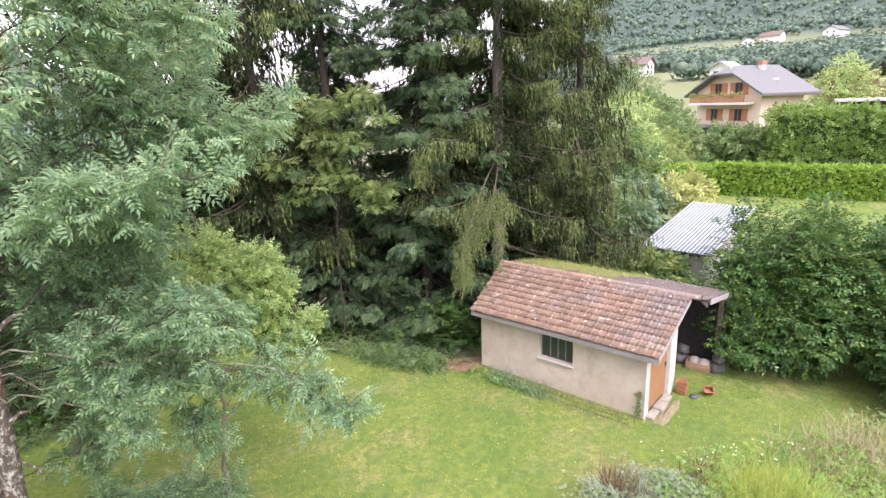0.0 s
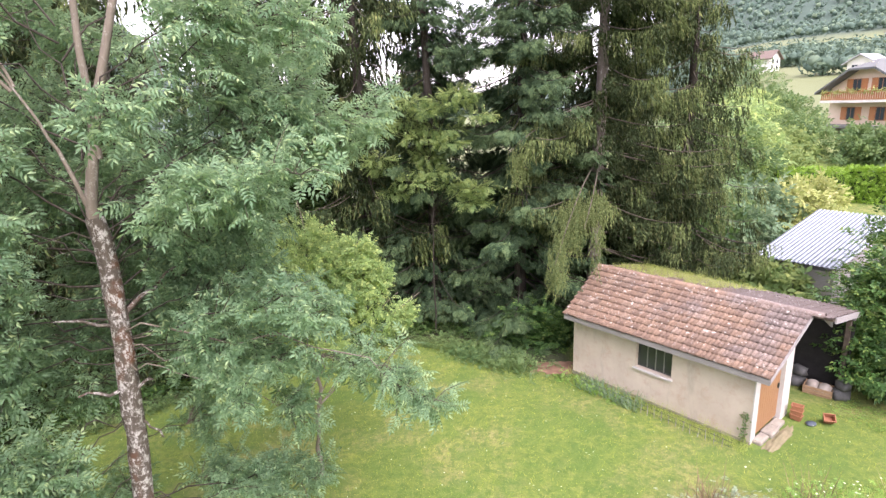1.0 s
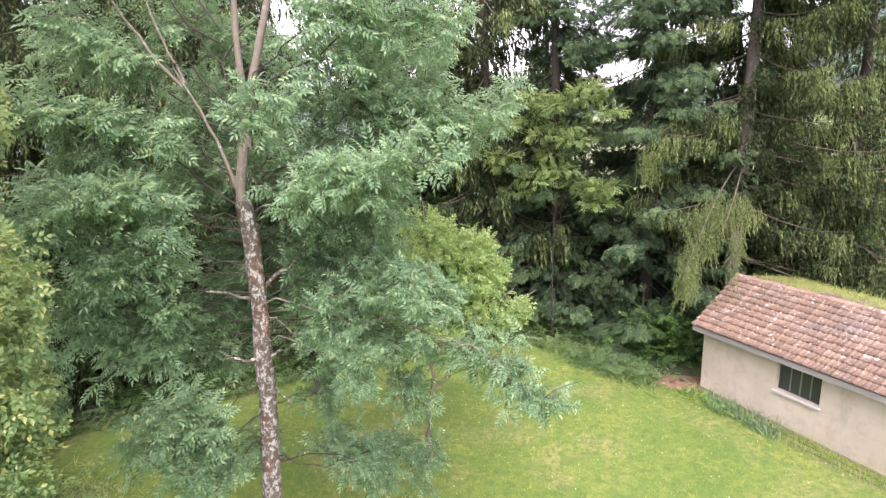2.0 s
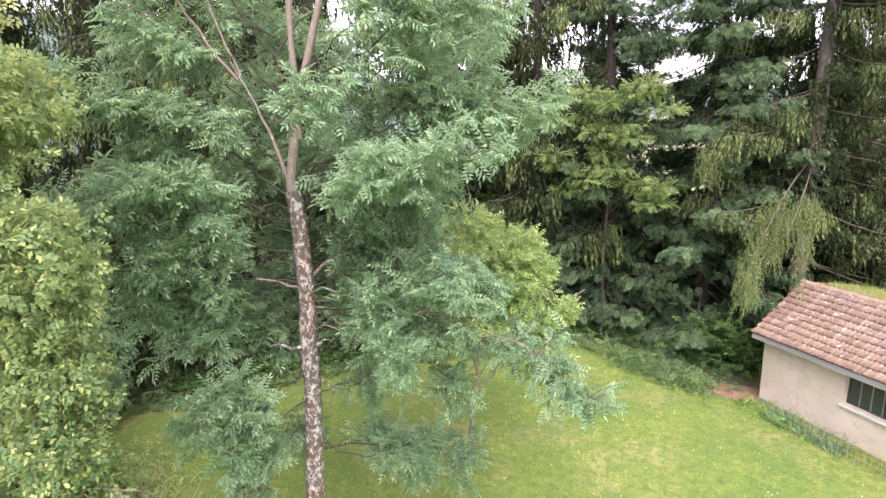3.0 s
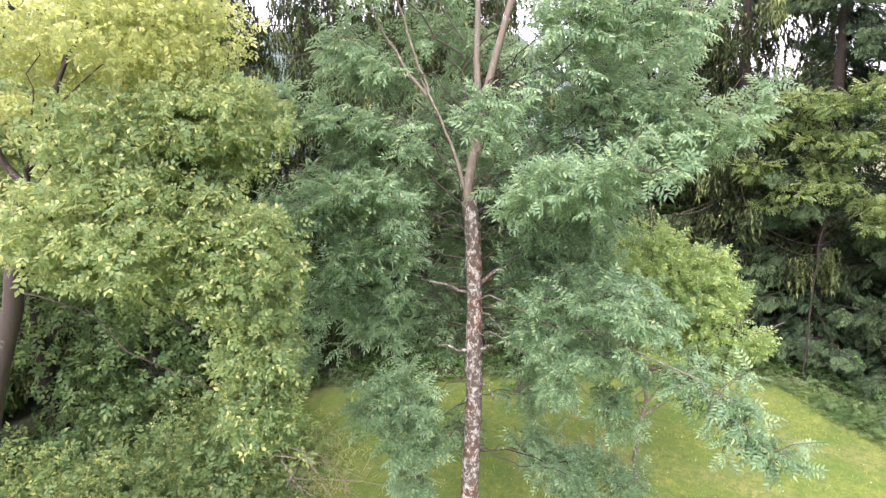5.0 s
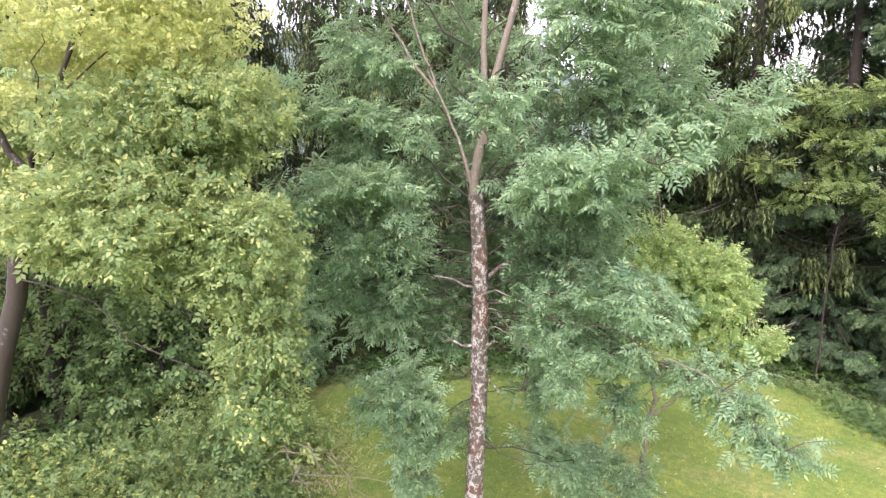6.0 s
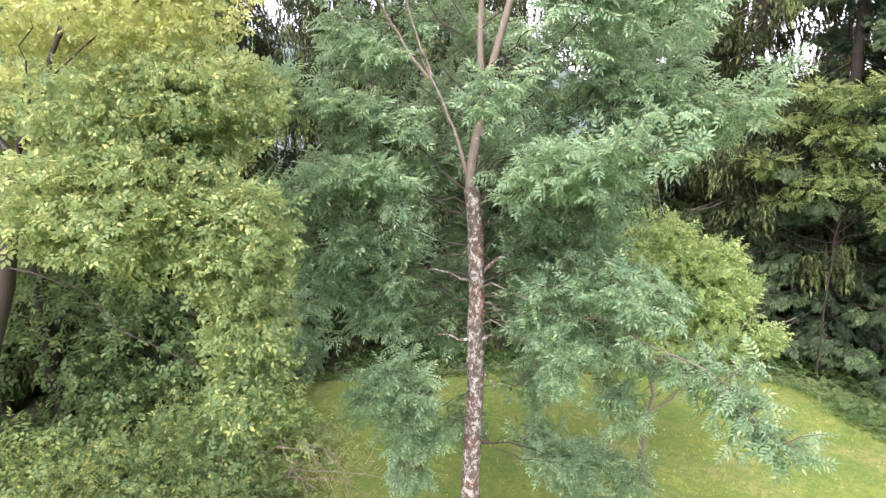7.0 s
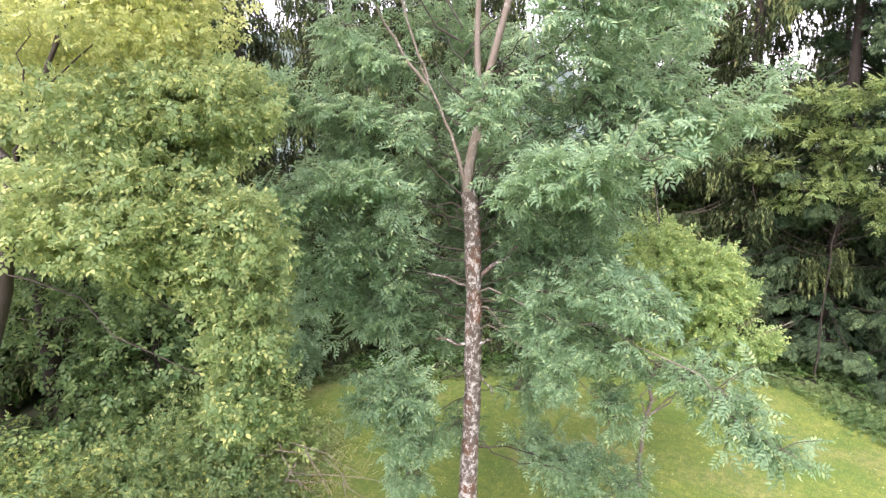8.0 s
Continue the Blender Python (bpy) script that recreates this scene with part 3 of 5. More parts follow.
# the far slope is one sheet of joined tiles
tv = np.array([v.co[:] for v in the_tile.vertices])
tf = np.array([p.vertices[:] for p in the_tile.polygons])
n_back = []
for c in range(8):
    for k in range(29):
        p = np.array([[0.85 - k * 0.235, BACK_Y - c * 0.31 * math.cos(FLAT), BACK_Z + c * 0.31 * math.sin(FLAT) - 0.02]])
        n_back.append(scatter((tv, tf), p, np.array([[0, -math.cos(FLAT), math.sin(FLAT)]]), np.array([[0, math.sin(FLAT), math.cos(FLAT)]]), 1.0))
tagged(np_part("back_slope_tiles", n_back, TILE, shed), kind="stuff")
r = np.random.default_rng(77)
mx, my = r.uniform(-5.7, -0.5, 5200), r.uniform(2.3, 4.5, 5200)
edge = waves(np.stack([mx, my, 0 * mx], 1), 1.1, 5)
ok = (edge > -0.45 + 0.55 * smooth_step(mx, -2.2, -0.6)) & (my > 2.35 + 0.25 * smooth_step(mx, -3.0, -1.0))
mx, my = mx[ok], my[ok]
mp = np.stack([mx, my, RIDGE_Z - (my - RIDGE_Y) * math.tan(FLAT) + 0.05], 1)
tagged(np_part("moss", scatter(BLADE, mp, np.array((0, 0, 1.0)) + r.normal(0, 0.6, mp.shape), r.normal(0, 1, mp.shape), r.uniform(0.06, 0.15, len(mp)) * 1.4), TALL_GRASS, shed, "bright green moss and grass on the roof"), kind="stuff")

# things in the lean-to and by the door
to_world = pose(*SHED_AT, 0, 0, SHED_TURN)


def shed_place(x, y, z=0.0):
    return tuple(to_world @ Vector((x, y, z)))


def planter_mesh(bm, w, d, h, wall=0.02):
    """A tapering open trough with a rim."""
    def ring(k, z, shrink=0.0):
        return [bm.verts.new((sx * (w / 2 * k - shrink), sy * (d / 2 * k - shrink), z)) for sx, sy in ((-1, -1), (1, -1), (1, 1), (-1, 1))]
    levels = [ring(0.8, 0), ring(0.96, h * 0.82), ring(1.05, h * 0.82), ring(1.06, h), ring(1.06, h, wall), ring(0.85, h * 0.25, wall)]
    bm.faces.new(levels[0][::-1])
    for a, b in zip(levels, levels[1:]):
        for i in range(4):
            bm.faces.new((a[i], a[(i + 1) % 4], b[(i + 1) % 4], b[i]))
    bm.faces.new(levels[-1])


def planter(where, size, turn, tilt=0, label="orange terracotta window-box planter"):
    ob = thing("planter", where, label, "planter", "planters by the shed", turn=turn)
    if tilt:
        ob.rotation_euler.rotate_axis("X", radians(tilt))
    bm = bmesh.new()
    planter_mesh(bm, *size)
    bm_part("trough", bm, TERRACOTTA, ob)
    return ob


for k in range(3):
    x, y, _ = shed_place(0.38, 2.02)
    planter((x, y, 0.01 + 0.135 * k), (0.28, 0.19, 0.15), SHED_TURN + 8 * k - 4, label="orange planter in a stack beside the shed")
pot_x, pot_y, _ = shed_place(0.98, 2.45)
planter((pot_x, pot_y, 0.06), (0.26, 0.21, 0.21), SHED_TURN + 30, 38, "orange terracotta planter tipped over on the grass")


def lump(name, where, size, material, label, category, seed, parent=None, blocky=0.0):
    """A soft irregular lump, such as a stone or a filled sack."""
    bm = bmesh.new()
    bmesh.ops.create_icosphere(bm, subdivisions=2, radius=1)
    for v in bm.verts:
        v.co *= 1 + blocky * (1.0 / max(abs(c) for c in v.co) - 1.15)
        k = 1 + 0.22 * noise.noise(v.co * 1.3 + Vector((seed * 3.1, seed, 0)))
        v.co = Vector((v.co.x * size[0] * k, v.co.y * size[1] * k, max(-0.55, v.co.z) * size[2] * k + 0.5 * size[2]))
    ob = bm_part(name, bm, material, parent, smooth=True)
    ob.location = where
    ob.rotation_euler = (0, 0, seed * 1.7)
    return tagged(ob, label, category) if category else ob


for n, (x, y, z, k) in enumerate([(0.80, 4.1, 0, 0.34), (0.84, 4.1, 0.3, 0.28), (-0.35, 4.15, 0.0, 0.36), (-0.3, 4.2, 0.33, 0.3), (-0.75, 4.15, 0, 0.36), (-0.7, 4.2, 0.33, 0.32)]):
    tagged(lump("stone", shed_place(x, y, z), (k * 0.75, k * 0.6, k * 0.6), STONE, "rough grey stone stacked in the lean-to", "stone", n, blocky=0.8), group="stones in the lean-to")
crate = thing("wooden_crate", shed_place(0.3, 4.0, 0.0), "low brown wooden crate holding pale sacks", "crate", turn=SHED_TURN + 6)
for y0 in (-0.24, 0.22):
    for z0 in (0.05, 0.15):
        boxes("slat", [(-0.36, 0.36, y0, y0 + 0.02, z0, z0 + 0.085)], WARM_CRATE, crate, bevel=0.004)
for x0 in (-0.36, 0.34):
    boxes("end_board", [(x0, x0 + 0.02, -0.22, 0.22, 0.05, 0.235)], WARM_CRATE, crate)
boxes("bottom", [(-0.36, 0.36, -0.24, 0.24, 0.0, 0.03)], WARM_CRATE, crate)
for n, (x, y) in enumerate([(0.15, 4.0), (0.44, 3.98)]):
    lump("sack", shed_place(x, y, 0.04), (0.19, 0.2, 0.22), SACK, "crumpled pale sack in a crate", "sack", n + 9)
bx, by, _ = shed_place(0.72, 2.05)
lump("watering_bowl", (bx, by, 0.0), (0.16, 0.12, 0.05), BLUE_PLASTIC, "flat blue plastic bowl on the grass", "bowl", 4)

# soil patch at the shed's end, wire edging along its wall, a creeper on the corner
def soil(name, cx, cy, rx, ry, seed, label):
    bm = bmesh.new()
    bmesh.ops.create_grid(bm, x_segments=18, y_segments=18, size=1)
    for v in bm.verts:
        d = math.hypot(v.co.x, v.co.y)
        k = noise.noise(Vector((v.co.x * 3 + seed, v.co.y * 3, 0)))
        v.co = Vector((v.co.x * rx * (1 + 0.2 * k), v.co.y * ry * (1 + 0.2 * k), 0.07 * (1 - d) + 0.03 * k))
    ob = bm_part(name, bm, DIRT, smooth=True)
    ob.location = (cx, cy, float(land(cx, cy)) + 0.01)
    return tagged(ob, label, "soil", kind="structure")


soil("soil_patch", 2.45, 16.75, 0.75, 0.45, 2, "bare reddish-brown soil beside the shed")
path_x, path_y, _ = shed_place(0.42, 0.8)
worn = soil("worn_path", path_x, path_y, 0.75, 0.15, 6, "bare trodden grey-brown earth before the shed door")
worn.rotation_euler = (0, 0, radians(SHED_TURN + 90))
worn.data.materials[0] = PATH_EARTH
edging = thing("edging_fence", SHED_AT, "low rusty wire edging fence along the shed wall", "fence", turn=SHED_TURN)
fence_rng = random.Random(8)
for k in range(22):
    x = -4.6 + k * 0.2
    np_part("stake", tube([(x, -0.62 + 0.02 * math.sin(k), -0.05), (x + fence_rng.uniform(-0.03, 0.03), -0.60, fence_rng.uniform(0.24, 0.32))], [0.007, 0.006], 5), GREY_WOOD, edging)
for z in (0.10, 0.24):
    np_part("wire", tube([(-4.65 + 0.45 * k, -0.61 + 0.015 * (k % 2), z) for k in range(11)], [0.006] * 11, 4), IRON, edging)
r = np.random.default_rng(90)
p = np.stack([r.normal(-0.12, 0.05, 130), r.normal(-0.05, 0.02, 130), r.uniform(0, 0.85, 130)], 1)
vine = thing("creeper", SHED_AT, "thin green creeper climbing the shed's corner", "creeper", turn=SHED_TURN)
np_part("stem", tube([(-0.12, -0.02, -0.05), (-0.1, -0.015, 0.4), (-0.14, -0.015, 0.85)], [0.008, 0.006, 0.004], 5), DARK_WOOD, vine)
np_part("foliage", scatter(LEAF, p, r.normal(0, 1, p.shape), r.normal(0, 0.3, p.shape) + (0, -1, 0.3), r.uniform(0.04, 0.09, 130)), SHRUB_LEAF, vine)
# ---- trees ----


def limb_path(a, b, sag, seed, n=7):
    return bent(a, b, sag, n, 0.035 * float(np.linalg.norm(np.subtract(b, a))) ** 0.7, seed)


def spruce(where, height, reach, clear, seed, density=30, droop=0.32, needle=NEEDLE, label="tall dark spruce with drooping branches", twig=(0.4, 0.9), full=15.0, foot=0.24, gap=0.5, fresh=0.5, bark=DARK_BARK, lit_leaf=LIT_NEEDLE, bare=0.15, front=0.0, fir=False, coarse=1.0):
    """A conifer: a straight trunk and whorls of sagging branches hung with clumps of twigs; a fir's twigs fan out flat instead."""
    r = np.random.default_rng(seed)
    tree = thing("spruce", where, label, "tree", "conifers behind the lawn")
    zs = np.linspace(-0.2, height, 12)
    path = np.stack([0.05 * np.sin(zs * 0.4 + seed), 0.05 * np.cos(zs * 0.33), zs], 1)
    np_part("trunk", tube(path, foot * (1 - zs / height * 0.93) + 0.02, 9), bark, tree, smooth=True)
    wood, places, along, size, young = [], [], [], [], []
    z = clear
    while z < height * 0.97:
        low = z < full
        for k in range(5 if low else 4):
            turn = r.uniform(0, 6.283)
            if z < clear + 1.6 and front and math.sin(turn) < -0.1 or 6.0 < z < front and abs((turn - 4.5 + 3.142) % 6.283 - 3.142) < 0.32:
                continue
            long = reach * (1 - z / height) ** 0.75 * r.uniform(0.65, 1.12) + 0.25
            out = np.array((math.cos(turn), math.sin(turn), 0))
            across = np.array((-out[1], out[0], 0))
            fall = droop * r.uniform(0.6, 1.35)
            def at(s):
                return np.array((0, 0, z)) + out * (long * s)[:, None] + np.array((0, 0, 1.0)) * (long * fall * (-1.5 * s + 0.9 * s**3))[:, None]
            wood.append(tube(at(np.linspace(0, 1, 6)), 0.007 * long * (1.05 - np.linspace(0, 1, 6)) + 0.006, 4))
            clumps = max(3, int(long * (3.6 if low else 2.0) / coarse))
            cu = np.clip((np.arange(clumps) + r.uniform(0.2, 0.8, clumps)) / clumps * (1 - bare) + bare, 0, 1.0)
            co = r.uniform(-1, 1, clumps) * (0.26 * long * (1.05 - cu) + 0.05)
            cs = r.uniform(*twig, clumps) * (0.75 + 0.25 * min(1, long / 2.5)) * (1.0 if low else 1.5)
            m = max(3, int(density / 3.6 * coarse * (1.0 if low else 0.6)))
            u, off, big = np.repeat(cu, m), np.repeat(co, m), np.repeat(cs, m)
            n = len(u)
            p = at(u) + across * (off + r.normal(0, 0.13, n))[:, None] + out * r.normal(0, 0.13, n)[:, None]
            p[:, 2] -= np.abs(off) * 0.30 + r.uniform(0, 0.05, n)
            if fir:
                d = out * 0.6 + across * (np.sign(off) * 0.3 + r.normal(0, 0.5, n))[:, None] + np.array((0, 0, -0.5)) + r.normal(0, 0.3, (n, 3))
                p[:, 2] -= r.uniform(0, 0.3, n)
            else:
                d = np.array((0, 0, -1.0)) + out * 0.18 + r.normal(0, 0.16, (n, 3))
            places.append(p)
            along.append(d)
            # young: outer clumps that take the lit colour; fresh: their share
            young.append((u > 0.45) & np.repeat(r.uniform(0, 1, clumps) < fresh, m) & (r.uniform(0, 1, n) < 0.8))
            size.append(big * r.uniform(0.6, 1.1, n))
        z += gap if low else 0.75
    places, along, size, young = (np.concatenate(a) for a in (places, along, size, young))
    up = np.array((0, 0, 0.5)) + unit(places * (1, 1, 0)) * 0.7 + r.normal(0, 0.4, places.shape) if fir else r.normal(0, 1, places.shape)
    tagged(np_part("branch_work", wood, DARK_BARK if fir else BOUGH_BARK, tree), kind="stuff")
    np_part("crown", scatter(FIR_FAN if fir else INNER_TWIG, places[~young], along[~young], up[~young], size[~young]), needle, tree)
    if young.any():
        tagged(np_part("lit_growth", scatter(FIR_FAN if fir else TWIG, places[young], along[young], up[young], size[young]), lit_leaf, tree, "hanging twig tips, coloured paler as if lit"), kind="stuff")
    return tree


def foliage(blobs, n, template, size, seed, gap=0.25, outward=0.8, fall=0.15, inner=0.5, lift=0.7, level=0.0, wander=0.4):
    """Leaves in the outer part of several uneven lobes, with gaps. level: how strongly sprays lie in tiers."""
    r = np.random.default_rng(seed)
    b = np.asarray(blobs, float)
    share = (b[:, 3] * b[:, 4] * b[:, 5]) ** (2 / 3)
    pick = r.choice(len(b), n, p=share / share.sum())
    d = unit(r.normal(0, 1, (n, 3)))
    rad = r.uniform(inner**2, 1, n) ** 0.5 * (1 + 0.22 * waves(d * 2.2 + pick[:, None], 1.6, seed))
    p = b[pick, :3] + d * b[pick, 3:] * rad[:, None]
    if level:
        p[:, 2] = p[:, 2] * (1 - level) + level * (np.round(p[:, 2] / 0.42) * 0.42 + 0.08 * waves(p, 1.2, seed))
    keep = waves(p, 1.5, seed + 3) > -1 + gap * 2 - 0.35
    p, d = p[keep], d[keep]
    n = len(p)
    along = d * outward + r.normal(0, 0.55, (n, 3)) + np.array((0, 0, -fall))
    up = np.array((0, 0, lift * 0.7)) + d * 0.75 + r.normal(0, wander, (n, 3))
    return scatter(template, p, along, up, r.uniform(size[0], size[1], n))


def broad_tree(name, where, label, lobes, leaf, bark, count, size, seed, template=SPRAY, foot=0.12, gap=0.3, outward=0.8, fall=0.15, stems=1, level=0.0, group="", inner=0.5, limbs=True, fork=0.55, lift=0.7, bare=0.0, lean=1.0, wander=0.4):
    """A broadleaf tree: tapered trunk, a limb to each lobe of the crown, and leaves."""
    tree = thing(name, where, label, "tree" if "tree" in name else "shrub", group)
    b = np.asarray(lobes, float)
    top = b[:, 2].max()
    mid = b[:, :2].mean(0) * lean
    if limbs:
        zs = np.linspace(0, 1, 15)
        path = np.stack([mid[0] * zs**1.5, mid[1] * zs**1.5, -0.15 + (top * 0.9 + 0.15) * zs], 1)
        kink = np.random.default_rng(seed)
        path[1:-1, :2] += kink.normal(0, 0.045, (13, 2))
        np_part("trunk", tube(path, foot * (1.05 - 0.8 * zs) * kink.uniform(0.85, 1.15, 15), 8), bark, tree, smooth=True)
        for n, lobe in enumerate(b):
            if lobe[2] < bare:
                continue
            k = np.clip(lobe[2] * fork / max(top, 0.1), 0.15, 0.85)
            root = np.array([np.interp(k, zs, path[:, c]) for c in range(3)])
            tip = lobe[:3] + (lobe[:3] - root) * 0.25
            np_part("limb", tube(limb_path(root, tip, -0.15, seed + n), np.linspace(foot * 0.3, 0.008, 7), 6), bark, tree, smooth=True)
    np_part("crown", foliage(lobes, count, template, size, seed, gap, outward, fall, inner, lift, level, wander), leaf, tree)
    return tree


# the ash in the middle of the lawn, grown limb by limb
ASH_AT = (-5.08, 6.95, 0.0)
ash = thing("ash_tree", ASH_AT, "tall ash tree with lichen-spotted reddish bark and feathery leaves", "tree")
zs = np.linspace(-0.2, 7.25, 22)
kink = np.random.default_rng(5).normal(0, 0.010, (22, 2))
ash_x = np.interp(zs, [-0.2, 2.0, 3.3, 4.4, 5.6, 6.5, 7.3], [-0.30, -0.13, -0.05, 0.0, 0.045, 0.05, 0.01])
ash_line = np.stack([ash_x + kink[:, 0], ash_x * 0.76 + kink[:, 1], zs], 1)
np_part("trunk", tube(ash_line, np.interp(zs, [-0.2, 0.4, 3, 7.2], [0.25, 0.18, 0.148, 0.122]) * np.random.default_rng(6).uniform(0.95, 1.06, 22), 16), ASH_BARK, ash, "grey trunk with white lichen and rusty moss", smooth=True)
# three upper stems: root, bend and tip
LEADERS = [((0, 0, 7.15), (0.02, 0.0, 8.6), (1.45, 1.1, 12.9), 0.085), ((0.14, 0.10, 8.0), (0.20, 0.14, 9.2), (0.18, 0.14, 13.0), 0.062), ((0, 0, 7.2), (-0.12, -0.10, 8.1), (-0.50, -0.4, 9.1), 0.036), ((-0.45, -0.34, 8.85), (-0.9, -0.65, 9.5), (-1.35, -1.0, 11.0), 0.026), ((-0.42, -0.32, 8.9), (-0.6, -0.42, 9.4), (-0.85, -0.55, 10.6), 0.020)]
for n, (a, b, c, r0) in enumerate(LEADERS):
    s = np.linspace(0, 1, 11)[:, None]
    path = np.array(a) * (1 - s) ** 2 + 2 * np.array(b) * s * (1 - s) + np.array(c) * s**2
    path[1:-1] += np.random.default_rng(40 + n).normal(0, 0.012, (9, 3))
    np_part("leader", tube(path, np.linspace(r0, max(0.012, r0 * 0.3), 11), 8), LIMB_BARK, ash, "bare tan upper stem", smooth=True)
# height on the trunk, then the limb's tip and the width of its flat spray
WEST_BOUGHS = [(6.9, -1.9, -2.1, 7.3, 0.85), (6.6, -0.9, -1.6, 7.5, 0.7), (6.3, -2.3, -2.2, 6.5, 0.85), (6.0, -1.2, -1.5, 6.6, 0.75), (5.8, -2.0, -1.4, 5.8, 0.8), (5.4, -1.5, -0.9, 5.5, 0.6), (5.2, -1.6, -0.9, 5.0, 0.75), (4.9, -0.9, 0.3, 4.6, 0.7), (6.7, -2.6, -0.8, 7.6, 0.8), (7.1, -2.5, -1.6, 8.9, 0.6), (7.6, -1.2, -0.9, 8.6, 0.7), (5.6, -2.7, -0.2, 5.5, 0.8), (6.4, -2.2, 1.6, 7.2, 0.9), (5.7, -1.6, 2.2, 6.2, 0.9), (5.3, -1.9, 1.2, 4.9, 0.8)]
EAST_BOUGHS = [(6.7, 1.9, 0.0, 7.5, 0.8), (6.8, 2.9, -0.3, 7.75, 0.7), (6.5, 1.6, 0.9, 6.95, 0.8), (7.2, 2.4, 1.8, 8.9, 0.85), (7.4, 3.5, 2.1, 8.5, 0.7), (7.0, 2.9, 2.4, 7.9, 0.7), (5.9, 0.95, 0.7, 6.3, 0.55), (5.7, 1.9, 0.9, 6.1, 0.7), (5.2, 1.4, 0.15, 5.2, 0.7), (5.5, 3.0, -0.05, 5.75, 0.75), (5.3, 2.3, 0.2, 5.05, 0.6), (5.8, 0.4, 2.6, 6.2, 0.8), (6.2, 1.4, 2.6, 7.0, 0.9), (5.0, 0.8, 1.4, 4.5, 0.6), (6.5, 1.1, 1.4, 7.3, 0.7)]
LOW_BOUGHS = [(4.3, -0.35, -1.25, 4.05, 0.4), (4.0, -0.4, -1.2, 3.3, 0.4), (4.4, -0.8, -1.7, 4.15, 0.3), (3.5, -0.6, -1.0, 2.6, 0.4), (3.9, 0.5, 1.0, 3.6, 0.4), (2.9, 0.8, 1.2, 2.3, 0.45), (2.9, 2.0, 1.6, 1.9, 0.5), (3.0, 1.3, 0.9, 2.0, 0.45), (3.3, -0.6, 0.3, 2.7, 0.5)]
HIGH_BOUGHS = [(8.2, 0.9, 1.5, 9.5, 0.8), (8.6, -0.6, 1.5, 9.8, 0.8), (8.4, 1.7, 0.5, 9.8, 0.8), (8.6, -1.6, -1.0, 9.7, 0.7), (8.8, -1.1, 0.7, 10.2, 0.8), (8.0, 1.0, -0.7, 8.5, 0.5), (9.2, 1.8, 1.5, 10.8, 0.9), (9.6, -1.6, 0.4, 11.2, 0.9), (9.4, -1.7, -1.6, 11.0, 0.9), (10.2, 1.9, 0.7, 11.9, 0.9), (8.4, 2.9, 1.3, 9.8, 0.8), (8.2, -2.5, -0.3, 9.5, 0.8), (10.4, -0.4, 1.6, 12.2, 0.9), (8.1, 2.1, 2.9, 9.4, 0.8), (8.0, -1.9, 1.7, 8.7, 0.8)]
BACK_BOUGHS = [(6.6, -0.9, 1.3, 7.3, 0.8), (6.0, -0.5, 1.5, 6.6, 0.8), (5.5, -0.8, 1.3, 5.8, 0.8), (6.9, 0.1, 1.6, 7.9, 0.8), (5.0, -0.5, 1.1, 5.1, 0.7), (7.0, -1.2, 0.9, 8.2, 0.8), (7.3, 0.9, 1.5, 8.4, 0.8)]
# long thin whips with leaves at their ends only
WHIPS = [(5.6, 4.45, -0.25, 4.5, 0.35), (5.4, 2.4, 0.3, 4.0, 0.3), (5.2, 1.85, -0.6, 4.75, 0.2), (5.5, 3.4, 0.2, 4.9, 0.4)]


def ash_leaves(limbs, seed, many=1.0, start=0.36, bow=-0.18, leaf=(0.18, 0.37)):
    """Each limb carries a flat spray of side twigs, and each twig ends in a tuft of feathery leaves."""
    r = np.random.default_rng(seed)
    twigs, places, along, fans = [], [], [], []
    u_all = np.linspace(0, 1, 9)
    for n, (z0, x, y, z1, wide) in enumerate(limbs):
        k = float(np.interp(min(z0, 7.2), zs, ash_line[:, 0]))
        root, tip = np.array((k, 0.76 * k, z0)), np.array((x, y, z1))
        path = limb_path(root, tip, bow * float(np.linalg.norm(tip - root)) * 0.5, seed * 50 + n, 9)
        long = float(np.linalg.norm(tip - root))
        np_part("limb", tube(path, np.linspace(0.006 + 0.003 * min(long, 3.0), 0.004, 9), 6), LIMB_BARK if start > 0.6 else DARK_BARK, ash, smooth=True)
        out = unit((tip - root) * (1, 1, 0))
        across = np.array((-out[1], out[0], 0))
        for _ in range(int((8 + 21 * long * (1 - start)) * many)):
            u = r.uniform(start, 1.0) ** 0.8
            p0 = np.array([np.interp(u, u_all, path[:, c]) for c in range(3)])
            sway = r.uniform(-1, 1) * wide * (1.2 - 0.6 * u)
            p1 = p0 + across * sway + out * r.uniform(-0.1, 0.5) + (0, 0, r.normal(0.05, 0.20) - 0.16 * abs(sway))
            d = unit(p1 - p0)
            twigs.append(tube(np.array([p0, (p0 + p1) / 2 + (0, 0, 0.05), p1]), [0.008, 0.006, 0.004], 3))
            m = r.integers(7, 10)
            ring = r.uniform(0, 6.28) + np.arange(m) * 2.4
            for a in ring:
                v = r.uniform(0.55, 1.0)
                places.append(p0 + (p1 - p0) * v)
                along.append(d * 0.45 + np.array((math.cos(a), math.sin(a), 0)) * 0.7 + (0, 0, r.normal(-0.05, 0.45)))
                fans.append(r.normal(0, 0.42, 3) + unit(p1 * (1, 1, 0)) * 0.4 + (0, 0, 0.75))
    places, along = np.array(places), np.array(along)
    return twigs, scatter(ASH, places, along, np.array(fans), r.uniform(*leaf, len(places)))


